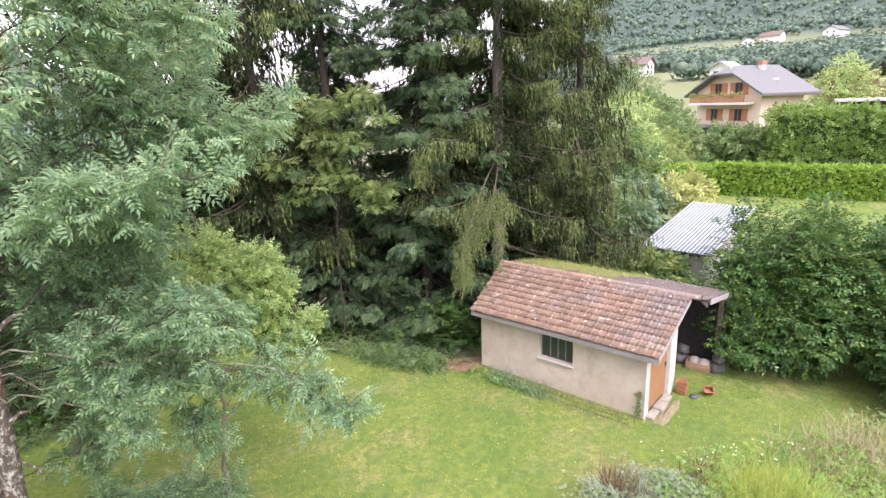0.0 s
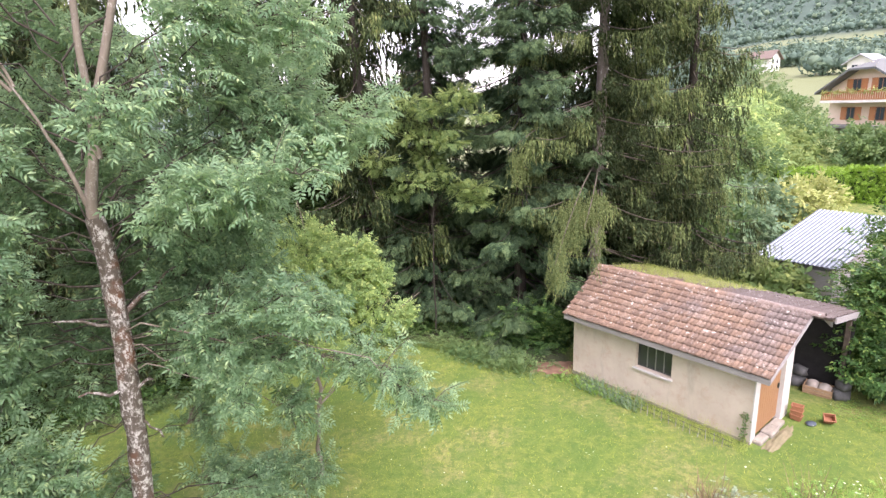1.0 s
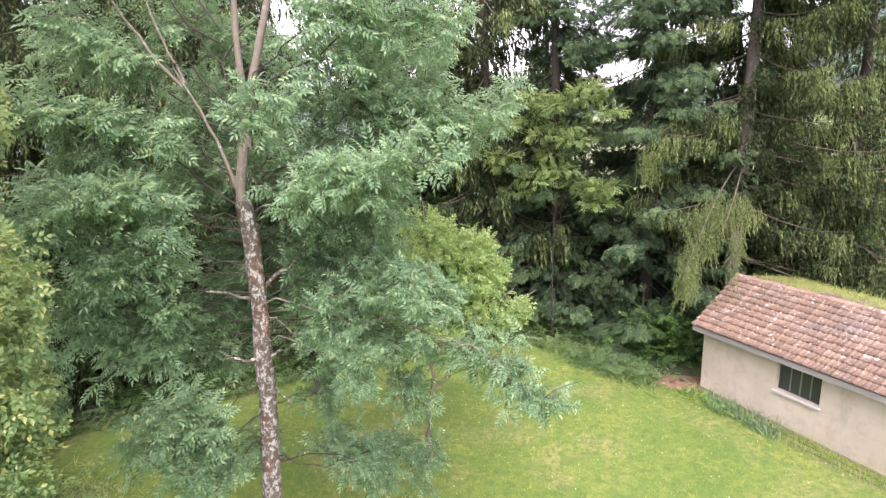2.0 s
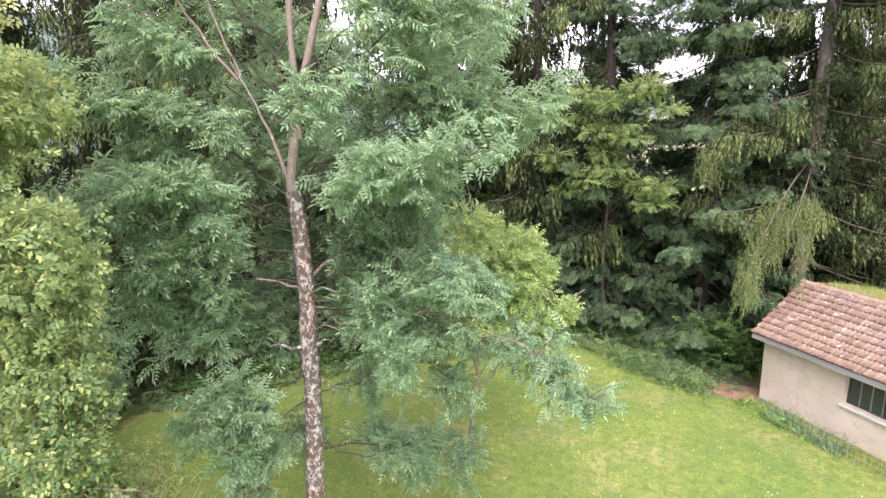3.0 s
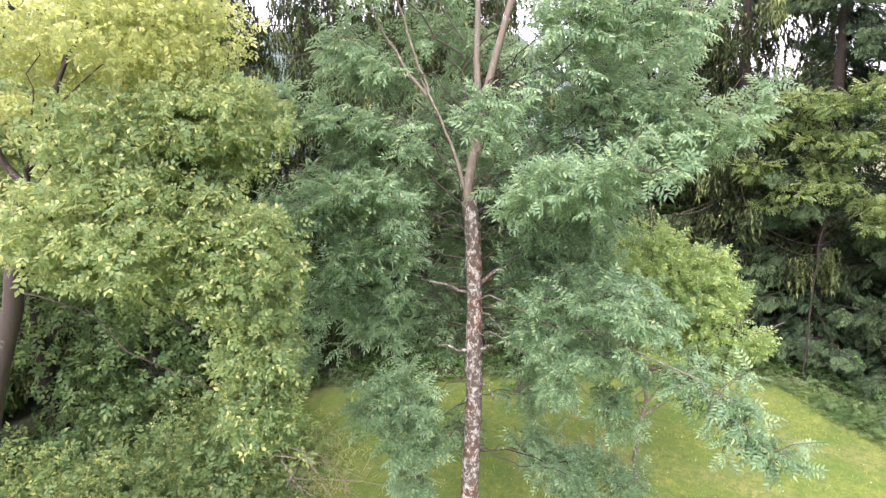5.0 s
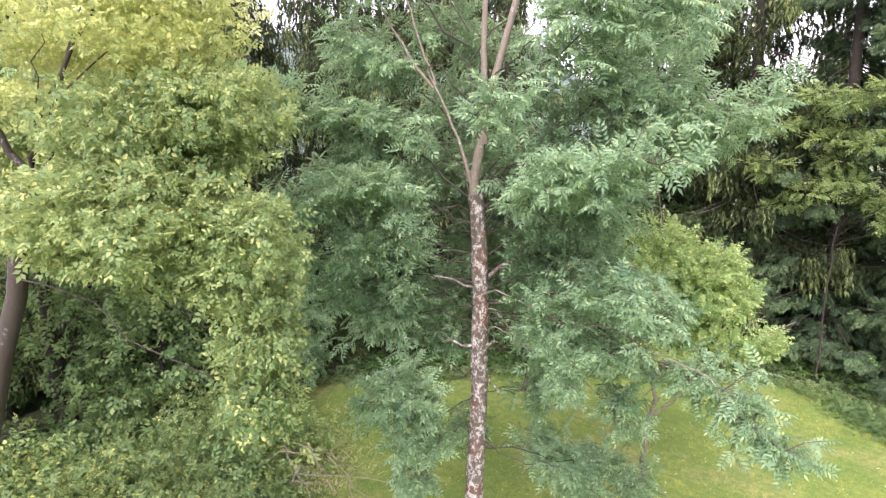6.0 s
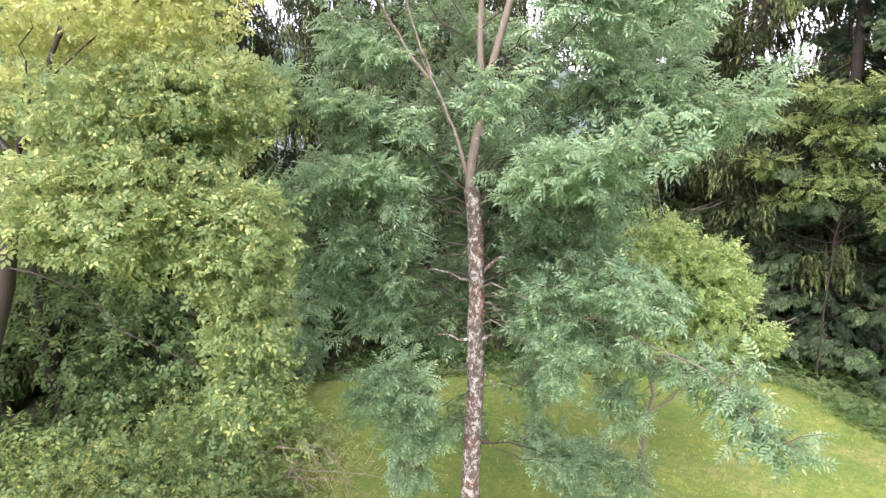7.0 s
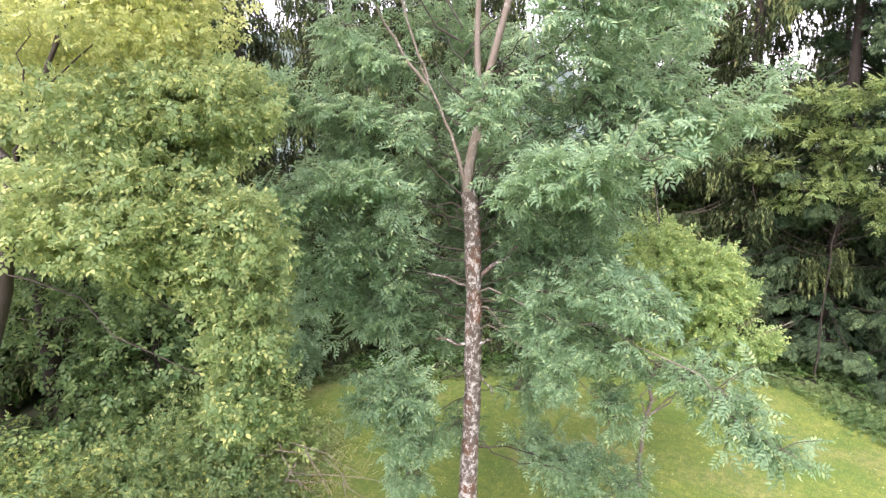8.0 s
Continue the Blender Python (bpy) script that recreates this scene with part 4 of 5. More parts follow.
grown = [ash_leaves(BACK_BOUGHS, 9, 1.0, 0.2), ash_leaves(WEST_BOUGHS, 3), ash_leaves(EAST_BOUGHS, 5), ash_leaves(LOW_BOUGHS, 6, 0.85, 0.45, -0.18, (0.20, 0.36)), ash_leaves(HIGH_BOUGHS, 4, 0.75), ash_leaves(WHIPS, 8, 0.9, 0.74, -0.22, (0.16, 0.30))]
tagged(np_part("twig_work", [t for g in grown for t in g[0]], BOUGH_BARK, ash), kind="stuff")
np_part("crown", [g[1] for g in grown], ASH_LEAF, ash, "blue-green feathery ash leaves")
for z0, tip, r0 in ((4.72, (-0.42, -0.42, 4.88), 0.034), (4.72, (0.32, 0.10, 4.86), 0.04), (5.78, (0.75, 0.42, 6.45), 0.045), (4.30, (0.34, 0.05, 3.95), 0.02), (5.7, (-0.45, -0.5, 6.0), 0.03)):
    k = float(np.interp(z0, zs, ash_line[:, 0]))
    np_part("dead_stub", tube(limb_path((k, 0.76 * k, z0), tip, -0.03, int(z0 * 9), 6), np.linspace(r0, 0.014, 6), 7), ASH_BARK, ash, "broken lichen-covered stub", smooth=True)

# the small fresh-green tree beside it
broad_tree("small_tree", (-3.9, 11.35, 0), "small bushy fresh-green tree on the lawn", [(0.0, 0.1, 5.45, 0.95, 0.9, 0.72), (0.7, 0.3, 4.9, 1.05, 1.0, 0.75), (1.3, 0.5, 4.35, 0.85, 0.9, 0.6), (1.65, 0.6, 3.85, 0.6, 0.7, 0.4), (-0.6, -0.1, 4.7, 0.9, 0.8, 0.8), (0.3, 0.2, 3.8, 1.2, 1.1, 0.5), (-0.9, 0.0, 5.35, 0.5, 0.5, 0.45), (1.15, 0.45, 5.3, 0.5, 0.5, 0.4), (2.05, 0.7, 3.8, 0.3, 0.35, 0.15), (0.1, 0.1, 6.1, 0.35, 0.35, 0.22)], SMALL_LEAF, LIMB_BARK, 6400, (0.17, 0.32), 21, foot=0.06, gap=0.42, outward=0.9, inner=0.5, wander=0.6)

# the maples at the side
def around(base, lobes):
    """Lobes given in the garden's plan, turned into ones round the tree's foot."""
    return [(x - base[0], y - base[1], *rest) for x, y, *rest in lobes]


MAPLE_AT, FAR_MAPLE_AT = (-8.15, -0.35, 0), (-17.6, 3.9, 0)
near_maple = thing("maple_tree", MAPLE_AT, "large yellow-green maple tree with dark forked trunk", "tree")
zs_m = np.linspace(-0.15, 8.0, 14)
trunk_m = np.stack([0.175 * zs_m, 0.269 * zs_m, zs_m], 1)
trunk_m[1:-1, :2] += np.random.default_rng(3).normal(0, 0.03, (12, 2))
np_part("trunk", tube(trunk_m, np.linspace(0.15, 0.085, 14), 9), DARK_BARK, near_maple, "dark rough forked trunk", smooth=True)
MAPLE_LOBES = around(MAPLE_AT, [(-5.65, 2.45, 7.5, 0.85, 0.85, 0.75), (-4.95, 3.0, 7.1, 0.6, 0.6, 0.75), (-5.5, 3.2, 8.5, 0.75, 0.75, 0.55), (-6.0, 3.0, 9.5, 0.95, 0.95, 0.65), (-6.7, 2.1, 9.3, 0.9, 0.9, 0.75), (-6.1, 1.9, 7.6, 0.6, 0.6, 0.5), (-4.65, 2.85, 6.25, 0.42, 0.42, 0.5), (-4.5, 2.65, 5.75, 0.3, 0.3, 0.25), (-6.1, 2.6, 8.35, 0.8, 0.8, 0.55), (-7.6, 3.2, 9.6, 1.2, 1.2, 1.0), (-8.6, 4.1, 8.2, 1.0, 1.0, 0.8), (-6.6, 3.2, 10.6, 1.2, 1.2, 0.7)])
FORK_M = np.array((1.4, 2.15, 8.0))
for n, tip in enumerate([(1.0, 1.6, 9.6), (1.7, 2.9, 9.8)]):
    np_part("fork_stem", tube(limb_path(FORK_M, tip, 0.0, 300 + n, 8), np.linspace(0.042, 0.012, 8), 7), DARK_BARK, near_maple, smooth=True)
for n, lobe in enumerate(MAPLE_LOBES):
    root = FORK_M + (0.05, 0.1, 0.35) if lobe[2] > 7.0 else np.array((0.175, 0.269, 1.0)) * (lobe[2] + 1.2)
    np_part("limb", tube(limb_path(root, np.array(lobe[:3]) * 1.05 - root * 0.05, -0.1, 310 + n), np.linspace(0.012 if lobe[2] > 7.0 else 0.009, 0.004, 7), 6), DARK_BARK, near_maple, smooth=True)
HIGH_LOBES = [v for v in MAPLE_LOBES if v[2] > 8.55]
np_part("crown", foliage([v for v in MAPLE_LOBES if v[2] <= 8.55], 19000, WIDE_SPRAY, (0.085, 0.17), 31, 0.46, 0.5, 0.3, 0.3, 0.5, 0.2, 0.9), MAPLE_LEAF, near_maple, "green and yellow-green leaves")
np_part("crown_top", foliage(HIGH_LOBES, 10500, WIDE_SPRAY, (0.085, 0.175), 33, 0.46, 0.5, 0.3, 0.3, 0.5, 0.2, 0.9), MAPLE_SUNLIT_LEAF, near_maple, "yellow leaves at the treetop, coloured brighter as if sunlit")
broad_tree("maple_tree", FAR_MAPLE_AT, "yellow-green maple tree with a thin dark trunk", around(FAR_MAPLE_AT, [(-12.6, 4.4, 7.6, 1.7, 1.7, 1.2), (-11.8, 5.3, 8.2, 1.7, 1.7, 1.2), (-13.9, 3.1, 8.0, 2.2, 2.2, 1.6), (-12.4, 4.1, 9.6, 2.0, 2.0, 1.3), (-10.8, 3.9, 7.4, 1.2, 1.2, 0.8)]), MAPLE_LEAF, DARK_BARK, 6500, (0.2, 0.4), 32, template=WIDE_SPRAY, foot=0.26, fork=0.8, gap=0.34, outward=0.4, fall=0.25, lift=0.2, lean=0.1, wander=0.8)
for n, (z0, x, y, z1) in enumerate([(2.2, 2.6, 1.8, 2.4), (3.0, 3.2, 2.4, 2.9), (3.6, 2.6, 1.0, 4.2), (1.7, 2.0, 1.9, 1.5), (4.4, 2.2, 2.2, 5.2), (2.7, 1.9, -0.8, 3.0)]):
    np_part("dead_limb", tube(limb_path((0, 0, z0), (x, y, z1), 0.15, 70 + n), np.linspace(0.045, 0.008, 7), 6), DARK_BARK, bpy.data.objects["maple_tree.001"], "bare dead limb", smooth=True)

# the conifers along the lawn's far edge
tall_spruce = spruce((4.75, 20.9, 0), 25, 5.0, 2.4, 41, 80, 0.24, NEEDLE, "very tall spruce with long hanging brown-green twigs", (0.4, 0.9), foot=0.27, gap=0.62, bark=SPRUCE_BARK, bare=0.12, fresh=0.72, full=13.5, front=11.0)
spruce((1.9, 21.2, 0), 24, 3.9, 1.2, 42, 54, 0.34, NEEDLE_BLUE, "dense mid-green fir behind the lawn", (0.24, 0.44), lit_leaf=LIT_FIR, fresh=0.7, gap=0.5, fir=True, full=12.5)
spruce((-1.6, 21.5, 0), 19.0, 3.8, 1.6, 43, 50, 0.34, NEEDLE_BLUE, "dark conifer behind the lawn", (0.24, 0.46), lit_leaf=LIT_FIR, fresh=0.5, gap=0.5, fir=True, full=12.5)
for x, y, tall, reach, seed, dense in [(-4.2, 21.6, 26, 3.8, 44, 26), (-7.6, 20.6, 24, 3.8, 45, 24), (-11.8, 18.2, 24, 4.0, 46, 24), (-16.2, 14.2, 25, 4.2, 47, 26), (-19.0, 8.6, 29, 4.4, 48, 32), (-20.6, 6.4, 30, 4.6, 148, 26), (-19.6, 11.8, 28, 4.4, 149, 24), (-14.4, 17.0, 25, 4.0, 150, 24)]:
    spruce((x, y, 0), tall, reach, 1.8, seed, dense, 0.34, NEEDLE, "tall dark spruce with hanging twigs in the conifer row", (0.6, 1.25), fresh=0.3, gap=0.66, full=13.2)
spruce((8.4, 22.0, 0.1), 20, 3.2, 2.4, 49, 30, 0.34, NEEDLE, "tall dark spruce behind the shed", (0.4, 0.95))

for n, (x, y, tall) in enumerate([(-2.2, 25.6, 15), (3.4, 26.4, 20), (-9.2, 25.2, 23), (-14.6, 20.4, 24), (-5.8, 25.4, 25), (7.0, 26.5, 15), (-20.0, 16.0, 24), (-20.5, 3.0, 26), (-17.0, 18.6, 22)]):
    spruce((x, y, 0), tall, 3.4, 4.0, 301 + n, 14, 0.34, NEEDLE, "dark spruce deep in the conifer row", (0.8, 1.4), gap=0.75, fresh=0.0, full=16, coarse=1.4)
# the tall spruce's low boughs, which hang down past the shed's end
r = np.random.default_rng(411)
for n, (z0, bend, tip, many) in enumerate([(6.4, (-1.2, -2.5, 5.9), (-2.3, -4.5, 3.6), 19), (6.2, (-0.6, -2.4, 5.8), (-1.3, -3.9, 4.6), 10), (8.4, (-2.0, -1.6, 8.3), (-3.6, -2.6, 6.9), 10)]):
    w = np.linspace(0, 1, 9)[:, None]
    bough = np.array((0, 0, z0)) * (1 - w) ** 2 + 2 * np.array(bend) * w * (1 - w) + np.array(tip) * w**2
    np_part("low_bough", tube(bough, np.linspace(0.030, 0.008, 9), 6), BOUGH_BARK, tall_spruce, smooth=True)
    tufts, longs = [], []
    for k in range(many):
        u = 0.45 + 0.55 * (k + 0.5) / many
        root = np.array([np.interp(u, np.linspace(0, 1, 9), bough[:, c]) for c in range(3)]) + r.normal(0, 0.22, 3) * (1, 1, 0.2)
        drop = r.uniform(0.5, 1.1) * (0.6 + 2.2 * max(0, u - 0.6))
        w = r.uniform(0, 1, 44)[:, None]
        tufts.append(root - np.array((0, 0, drop)) * w + r.normal(0, 0.12, (44, 3)) * (1, 1, 0.3))
        longs.append(r.uniform(0.35, 0.65, 44))
    p, longs = np.concatenate(tufts), np.concatenate(longs) * 0.8
    tagged(np_part("hanging_growth", scatter(TWIG, p, np.array((0, -0.1, -0.9)) + r.normal(0, 0.25, p.shape), r.normal(0, 1, p.shape), longs), LIT_NEEDLE, tall_spruce, "curtain of hanging green twigs"), kind="stuff")
# the young lime-green tree: flat tiers of leaves on thin stems
r = np.random.default_rng(51)
tiers = [(r.uniform(-1.9, 1.7), r.uniform(-0.9, 0.4), 5.3 + 3.6 * k / 21 + r.uniform(-0.2, 0.2), r.uniform(0.45, 0.9), r.uniform(0.4, 0.7), 0.07) for k in range(22)]
broad_tree("young_tree", (-1.5, 19.4, 0), "young lime-green tree with leaves in flat tiers", tiers, LIME_LEAF, DARK_BARK, 2200, (0.22, 0.36), 51, foot=0.03, fork=0.95, gap=0.4, outward=1.0, fall=0.1, lift=2.5)
for n, (x, y, k) in enumerate([(-9.6, 16.2, 1.0), (-13.8, 13.4, 1.15), (-6.4, 19.2, 0.9), (-14.9, 9.9, 0.8)]):
    broad_tree("young_tree", (x, y, 0), "young leafy tree at the shady edge of the lawn", [(0, 0, 4.2 * k, 1.7 * k, 1.6 * k, 1.4 * k), (0.9, -0.6, 2.9 * k, 1.4 * k, 1.3 * k, 1.1 * k), (-0.9, 0.2, 3.0 * k, 1.4, 1.3, 1.1), (0.2, -0.4, 1.5 * k, 1.5, 1.3, 0.8)], ASH_LEAF if n != 2 else SHRUB_LEAF, DARK_BARK, 1200, (0.3, 0.5), 60 + n, template=ASH, foot=0.08, gap=0.25, fall=0.2, group="saplings at the lawn's edge")

# the tall clipped-looking shrubbery beside the shed
for n, (x, y, k) in enumerate([(12.0, 15.3, 0.85), (13.2, 14.5, 1.05), (15.0, 13.2, 1.05), (16.9, 12.0, 1.0), (14.0, 18.0, 0.95), (15.0, 16.2, 1.05), (17.5, 14.6, 1.1), (18.8, 10.6, 1.1), (14.7, 11.6, 0.7), (16.0, 10.4, 0.75)]):
    broad_tree("hornbeam_shrub", (x, y, float(land(x, y))), "large dense dark green shrub with layered sprays", [(0, 0, 2.5 * k, 1.6, 1.6, 1.9 * k), (-0.6, -0.8, 1.5 * k, 1.3, 1.2, 1.3), (0.7, -0.6, 1.7 * k, 1.3, 1.3, 1.3), (0.1, 0.2, 3.8 * k, 0.9, 0.9, 0.8)], HEDGE_LEAF, DARK_BARK, 4200 if n in (0, 1, 2, 8) else 1500, (0.20, 0.40), 80 + n, template=WIDE_SPRAY, foot=0.09, gap=0.30, outward=1.1, fall=0.1, lift=1.6, wander=0.35, level=0.4, group="shrubs beside the shed")

# shrubs behind the shed and round the metal-roofed hut
FAR_SHRUBS = [
    (11.5, 20.7, 1.0, 1.5, LIME_LEAF, "low yellow-green shrub behind the shed"), (12.2, 24.8, 1.6, 2.4, GREY_LEAF, "grey-green rounded shrub beside the hut"), (14.2, 28.2, 1.8, 2.8, GREY_LEAF, "grey-green rounded shrub beside the hut"),
    (10.6, 26.4, 2.2, 4.4, SHRUB_LEAF, "tall green shrub behind the shed"), (16.6, 28.4, 1.5, 2.2, GOLD_LEAF, "shrub with golden and white-edged leaves"), (18.6, 30.6, 1.3, 1.9, GOLD_LEAF, "shrub with golden and white-edged leaves"),
    (15.4, 33.5, 2.4, 5.0, SHRUB_LEAF, "pale green bushy tree below the chalet"), (17.2, 36.5, 2.4, 5.4, SMALL_LEAF, "pale green bushy tree below the chalet"), (20.8, 38.5, 1.6, 2.4, LIME_LEAF, "small yellow-green shrub near a hedge"), (13.0, 38.0, 3.0, 6.0, SHRUB_LEAF, "green bushy tree on the slope"),
    (50.3, 54.0, 2.7, 6.6, SMALL_LEAF, "round bright green tree above the hedge"), (34.0, 82.0, 3.6, 6.0, SHRUB_LEAF, "green bushy tree in the meadow"), (42.0, 96.0, 4.5, 7.0, GREY_LEAF, "grey-green bushy tree in the meadow"), (29.0, 73.0, 3.0, 4.5, SMALL_LEAF, "pale green bushy tree in the meadow"), (47.5, 98.0, 4.5, 6.0, SHRUB_LEAF, "green bushy tree in the meadow"), (38.5, 74.0, 2.4, 3.4, SHRUB_LEAF, "green shrub behind the chalet"), (53.5, 56.5, 3.6, 5.2, RUST_LEAF, "rust-brown leafed tree on the slope"), (27.0, 47.0, 2.2, 3.2, SHRUB_LEAF, "green bushy shrub below the chalet"), (24.0, 43.5, 1.8, 2.6, LIME_LEAF, "yellow-green bushy shrub on the slope"), (29.5, 53.0, 2.2, 4.0, SHRUB_LEAF, "green bushy shrub beside the chalet"), (25.0, 52.0, 3.0, 5.0, SMALL_LEAF, "pale green bushy tree on the slope"), (20.0, 46.0, 3.0, 6.0, SHRUB_LEAF, "green bushy tree on the slope"),
]
for n, (x, y, r0, tall, leaf, label) in enumerate(FAR_SHRUBS):
    broad_tree("bushy_shrub", (x, y, float(land(x, y))), label, [(0, 0, tall * 0.55, r0, r0, tall * 0.5), (-0.5 * r0, -0.4 * r0, tall * 0.35, r0 * 0.7, r0 * 0.7, tall * 0.35), (0.5 * r0, -0.3 * r0, tall * 0.4, r0 * 0.7, r0 * 0.7, tall * 0.38), (0.1, 0, tall * 0.85, r0 * 0.5, r0 * 0.5, tall * 0.2)], leaf, DARK_BARK, int(250 * r0 + 180), (0.45, 0.85), 100 + n, template=WIDE_SPRAY, foot=0.07, gap=0.12, inner=0.7)


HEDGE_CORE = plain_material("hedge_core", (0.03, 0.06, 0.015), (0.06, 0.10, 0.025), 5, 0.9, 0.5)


def hedge(name, a, b, thick, tall, leaf, label, count, size, seed, rough=0.06):
    """A hedge between two points of the plan: a solid dark green box inside a shell of leaves."""
    a, b = np.array(a, float), np.array(b, float)
    d = (b - a) / np.linalg.norm(b - a)
    long = float(np.linalg.norm(b - a))
    z0 = float(land(*((a + b) / 2))) - 0.3
    ob = thing(name, (a[0], a[1], z0), label, "hedge", turn=math.degrees(math.atan2(d[1], d[0])))
    r = np.random.default_rng(seed)
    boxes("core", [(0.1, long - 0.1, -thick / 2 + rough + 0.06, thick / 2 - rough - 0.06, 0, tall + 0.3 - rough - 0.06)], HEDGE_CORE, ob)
    u, v = r.uniform(0, long, count), r.uniform(-1, 1, count)
    which = r.choice(3, count, p=[0.55, 0.38, 0.07])
    p = np.stack([u, v * thick / 2, np.full(count, tall + 0.3)], 1)
    n = np.tile((0.0, 0, 1), (count, 1))
    front = which == 0
    p[front, 1], p[front, 2], n[front] = -thick / 2, (v[front] + 1) / 2 * (tall + 0.3), (0, -1, 0.2)
    end = which == 2
    p[end, 0], p[end, 2], n[end] = np.where(u[end] > long / 2, long, 0), (v[end] + 1) / 2 * (tall + 0.3), (0, -0.5, 0.5)
    p += r.normal(0, rough, p.shape) + rough * 1.5 * waves(p, 1.1, seed)[:, None] * n
    np_part("leaves", scatter(WIDE_SPRAY, p, n * 0.4 + r.normal(0, 0.6, p.shape), n + r.normal(0, 0.15 + rough, p.shape), r.uniform(*size, count)), leaf, ob)
    return ob


for a, b, count in (((-13.5, 23.2), (10.0, 24.2), 2600), ((-23.0, 6.0), (-14.5, 22.6), 1700), ((-20.5, -9.0), (-22.6, 6.2), 1500)):
    hedge("wild_hedge", a, b, 1.8, 3.4, HEDGE_LEAF, "tall dark wild hedge behind the conifers", count, (0.6, 1.1), 140 + count, 0.4)
hedge("trimmed_hedge", (22.3, 33.2), (38.0, 19.6), 1.1, 1.75, PRIVET_LEAF, "long neatly trimmed bright green hedge", 7500, (0.2, 0.32), 131, 0.03)
hedge("trimmed_hedge", (18.2, 34.0), (21.6, 32.4), 1.2, 1.9, PRIVET_LEAF, "short trimmed green hedge", 900, (0.2, 0.34), 132, 0.06)
hedge("tall_hedge", (29.0, 43.4), (36.0, 37.2), 2.2, 1.7, SHRUB_LEAF, "tall loose green hedge below the chalet", 3000, (0.5, 0.9), 133, 0.4)
hedge("tall_hedge", (31.2, 40.0), (48.0, 25.0), 2.2, 3.7, TALL_HEDGE_LEAF, "tall loose bright green hedge", 4600, (0.35, 0.7), 134, 0.18)

# ---- houses ----
CREAM = plain_material("cream_render", (0.66, 0.52, 0.40), (0.74, 0.60, 0.47), 0.8, 0.9, 0.2)
WHITE_WALL = plain_material("white_render", (0.74, 0.72, 0.68), (0.82, 0.80, 0.76), 0.8, 0.9, 0.2)
SLATE = plain_material("grey_slate_roof", (0.105, 0.112, 0.112), (0.155, 0.162, 0.16), 3, 0.75, 0.3, 0, (1, 6, 1))
BROWN_ROOF = plain_material("brown_roof", (0.115, 0.085, 0.07), (0.17, 0.125, 0.105), 2, 0.8, 0.3)
PALE_ROOF = plain_material("pale_grey_roof", (0.32, 0.33, 0.35), (0.42, 0.43, 0.45), 2, 0.8, 0.2)
SHUTTER = plain_material("orange_shutter_wood", (0.38, 0.14, 0.045), (0.48, 0.20, 0.07), 6, 0.6, 0.2)
WARM_WOOD = plain_material("warm_brown_wood", (0.25, 0.11, 0.05), (0.34, 0.16, 0.08), 6, 0.6, 0.2)
BRICK = plain_material("chimney_brick", (0.36, 0.14, 0.09), (0.46, 0.20, 0.13), 8, 0.9, 0.3)
HOUSE_GLASS = Shader("house_glass").done((0.03, 0.04, 0.05), 0.12)


def house(where, turn, width, length, wall, pitch, wall_mat, roof_mat, label, over=0.8, windows=((-0.25, 0.55), (0.25, 0.55)), hip=0.0, rows=1):
    """A gabled house. Its gable looks along -y; windows are (share of the width, share of the wall's height)."""
    ob = thing("house", where, label, "house", "houses on the hillside", turn=turn)
    rise = width / 2 * math.tan(radians(pitch))
    h = width / 2
    prism("wall", [(-h, -1.0), (h, -1.0), (h, wall), (0, wall + rise - 0.05), (-h, wall)], "y", 0, length, wall_mat, ob)
    drop = over * math.tan(radians(pitch))
    cut = hip * h
    for sx in (-1, 1):
        bm = bmesh.new()
        outline = [(sx * (h + over), -over, wall - drop), (sx * (h + over), length + over, wall - drop), (0, length + over, wall + rise), (0, -over + cut * 1.2, wall + rise), (sx * cut, -over, wall + rise - cut * math.tan(radians(pitch)))]
        lo = [bm.verts.new(v) for v in outline]
        hi = [bm.verts.new((x, y, z + 0.2)) for x, y, z in outline]
        bm.faces.new(lo)
        bm.faces.new(hi)
        for i in range(5):
            bm.faces.new((lo[i], lo[(i + 1) % 5], hi[(i + 1) % 5], hi[i]))
        bm_part("roof", bm, roof_mat, ob)
    if hip:
        z = wall + rise
        zc = z - cut * math.tan(radians(pitch))
        bm = bmesh.new()
        a = [bm.verts.new(v) for v in ((-cut, -over - 0.02, zc + 0.2), (cut, -over - 0.02, zc + 0.2), (0, -over + cut * 1.2, z + 0.2), (-cut, -over - 0.02, zc + 0.02), (cut, -over - 0.02, zc + 0.02))]
        bm.faces.new((a[0], a[1], a[2]))
        bm.faces.new((a[3], a[4], a[1], a[0]))
        bm_part("hip", bm, roof_mat, ob)
    for u, v in windows:
        x, z = u * width, v * wall
        win = boxes("window", [(x - 0.55, x + 0.55, -0.06, -0.02, z - 0.6, z + 0.6)], WHITE_WALL, ob)
        boxes("pane", [(x - 0.47, x - 0.03, -0.075, -0.062, z - 0.52, z + 0.52)], HOUSE_GLASS, win)
        boxes("pane", [(x + 0.03, x + 0.47, -0.075, -0.062, z - 0.52, z + 0.52)], HOUSE_GLASS, win)
    return ob


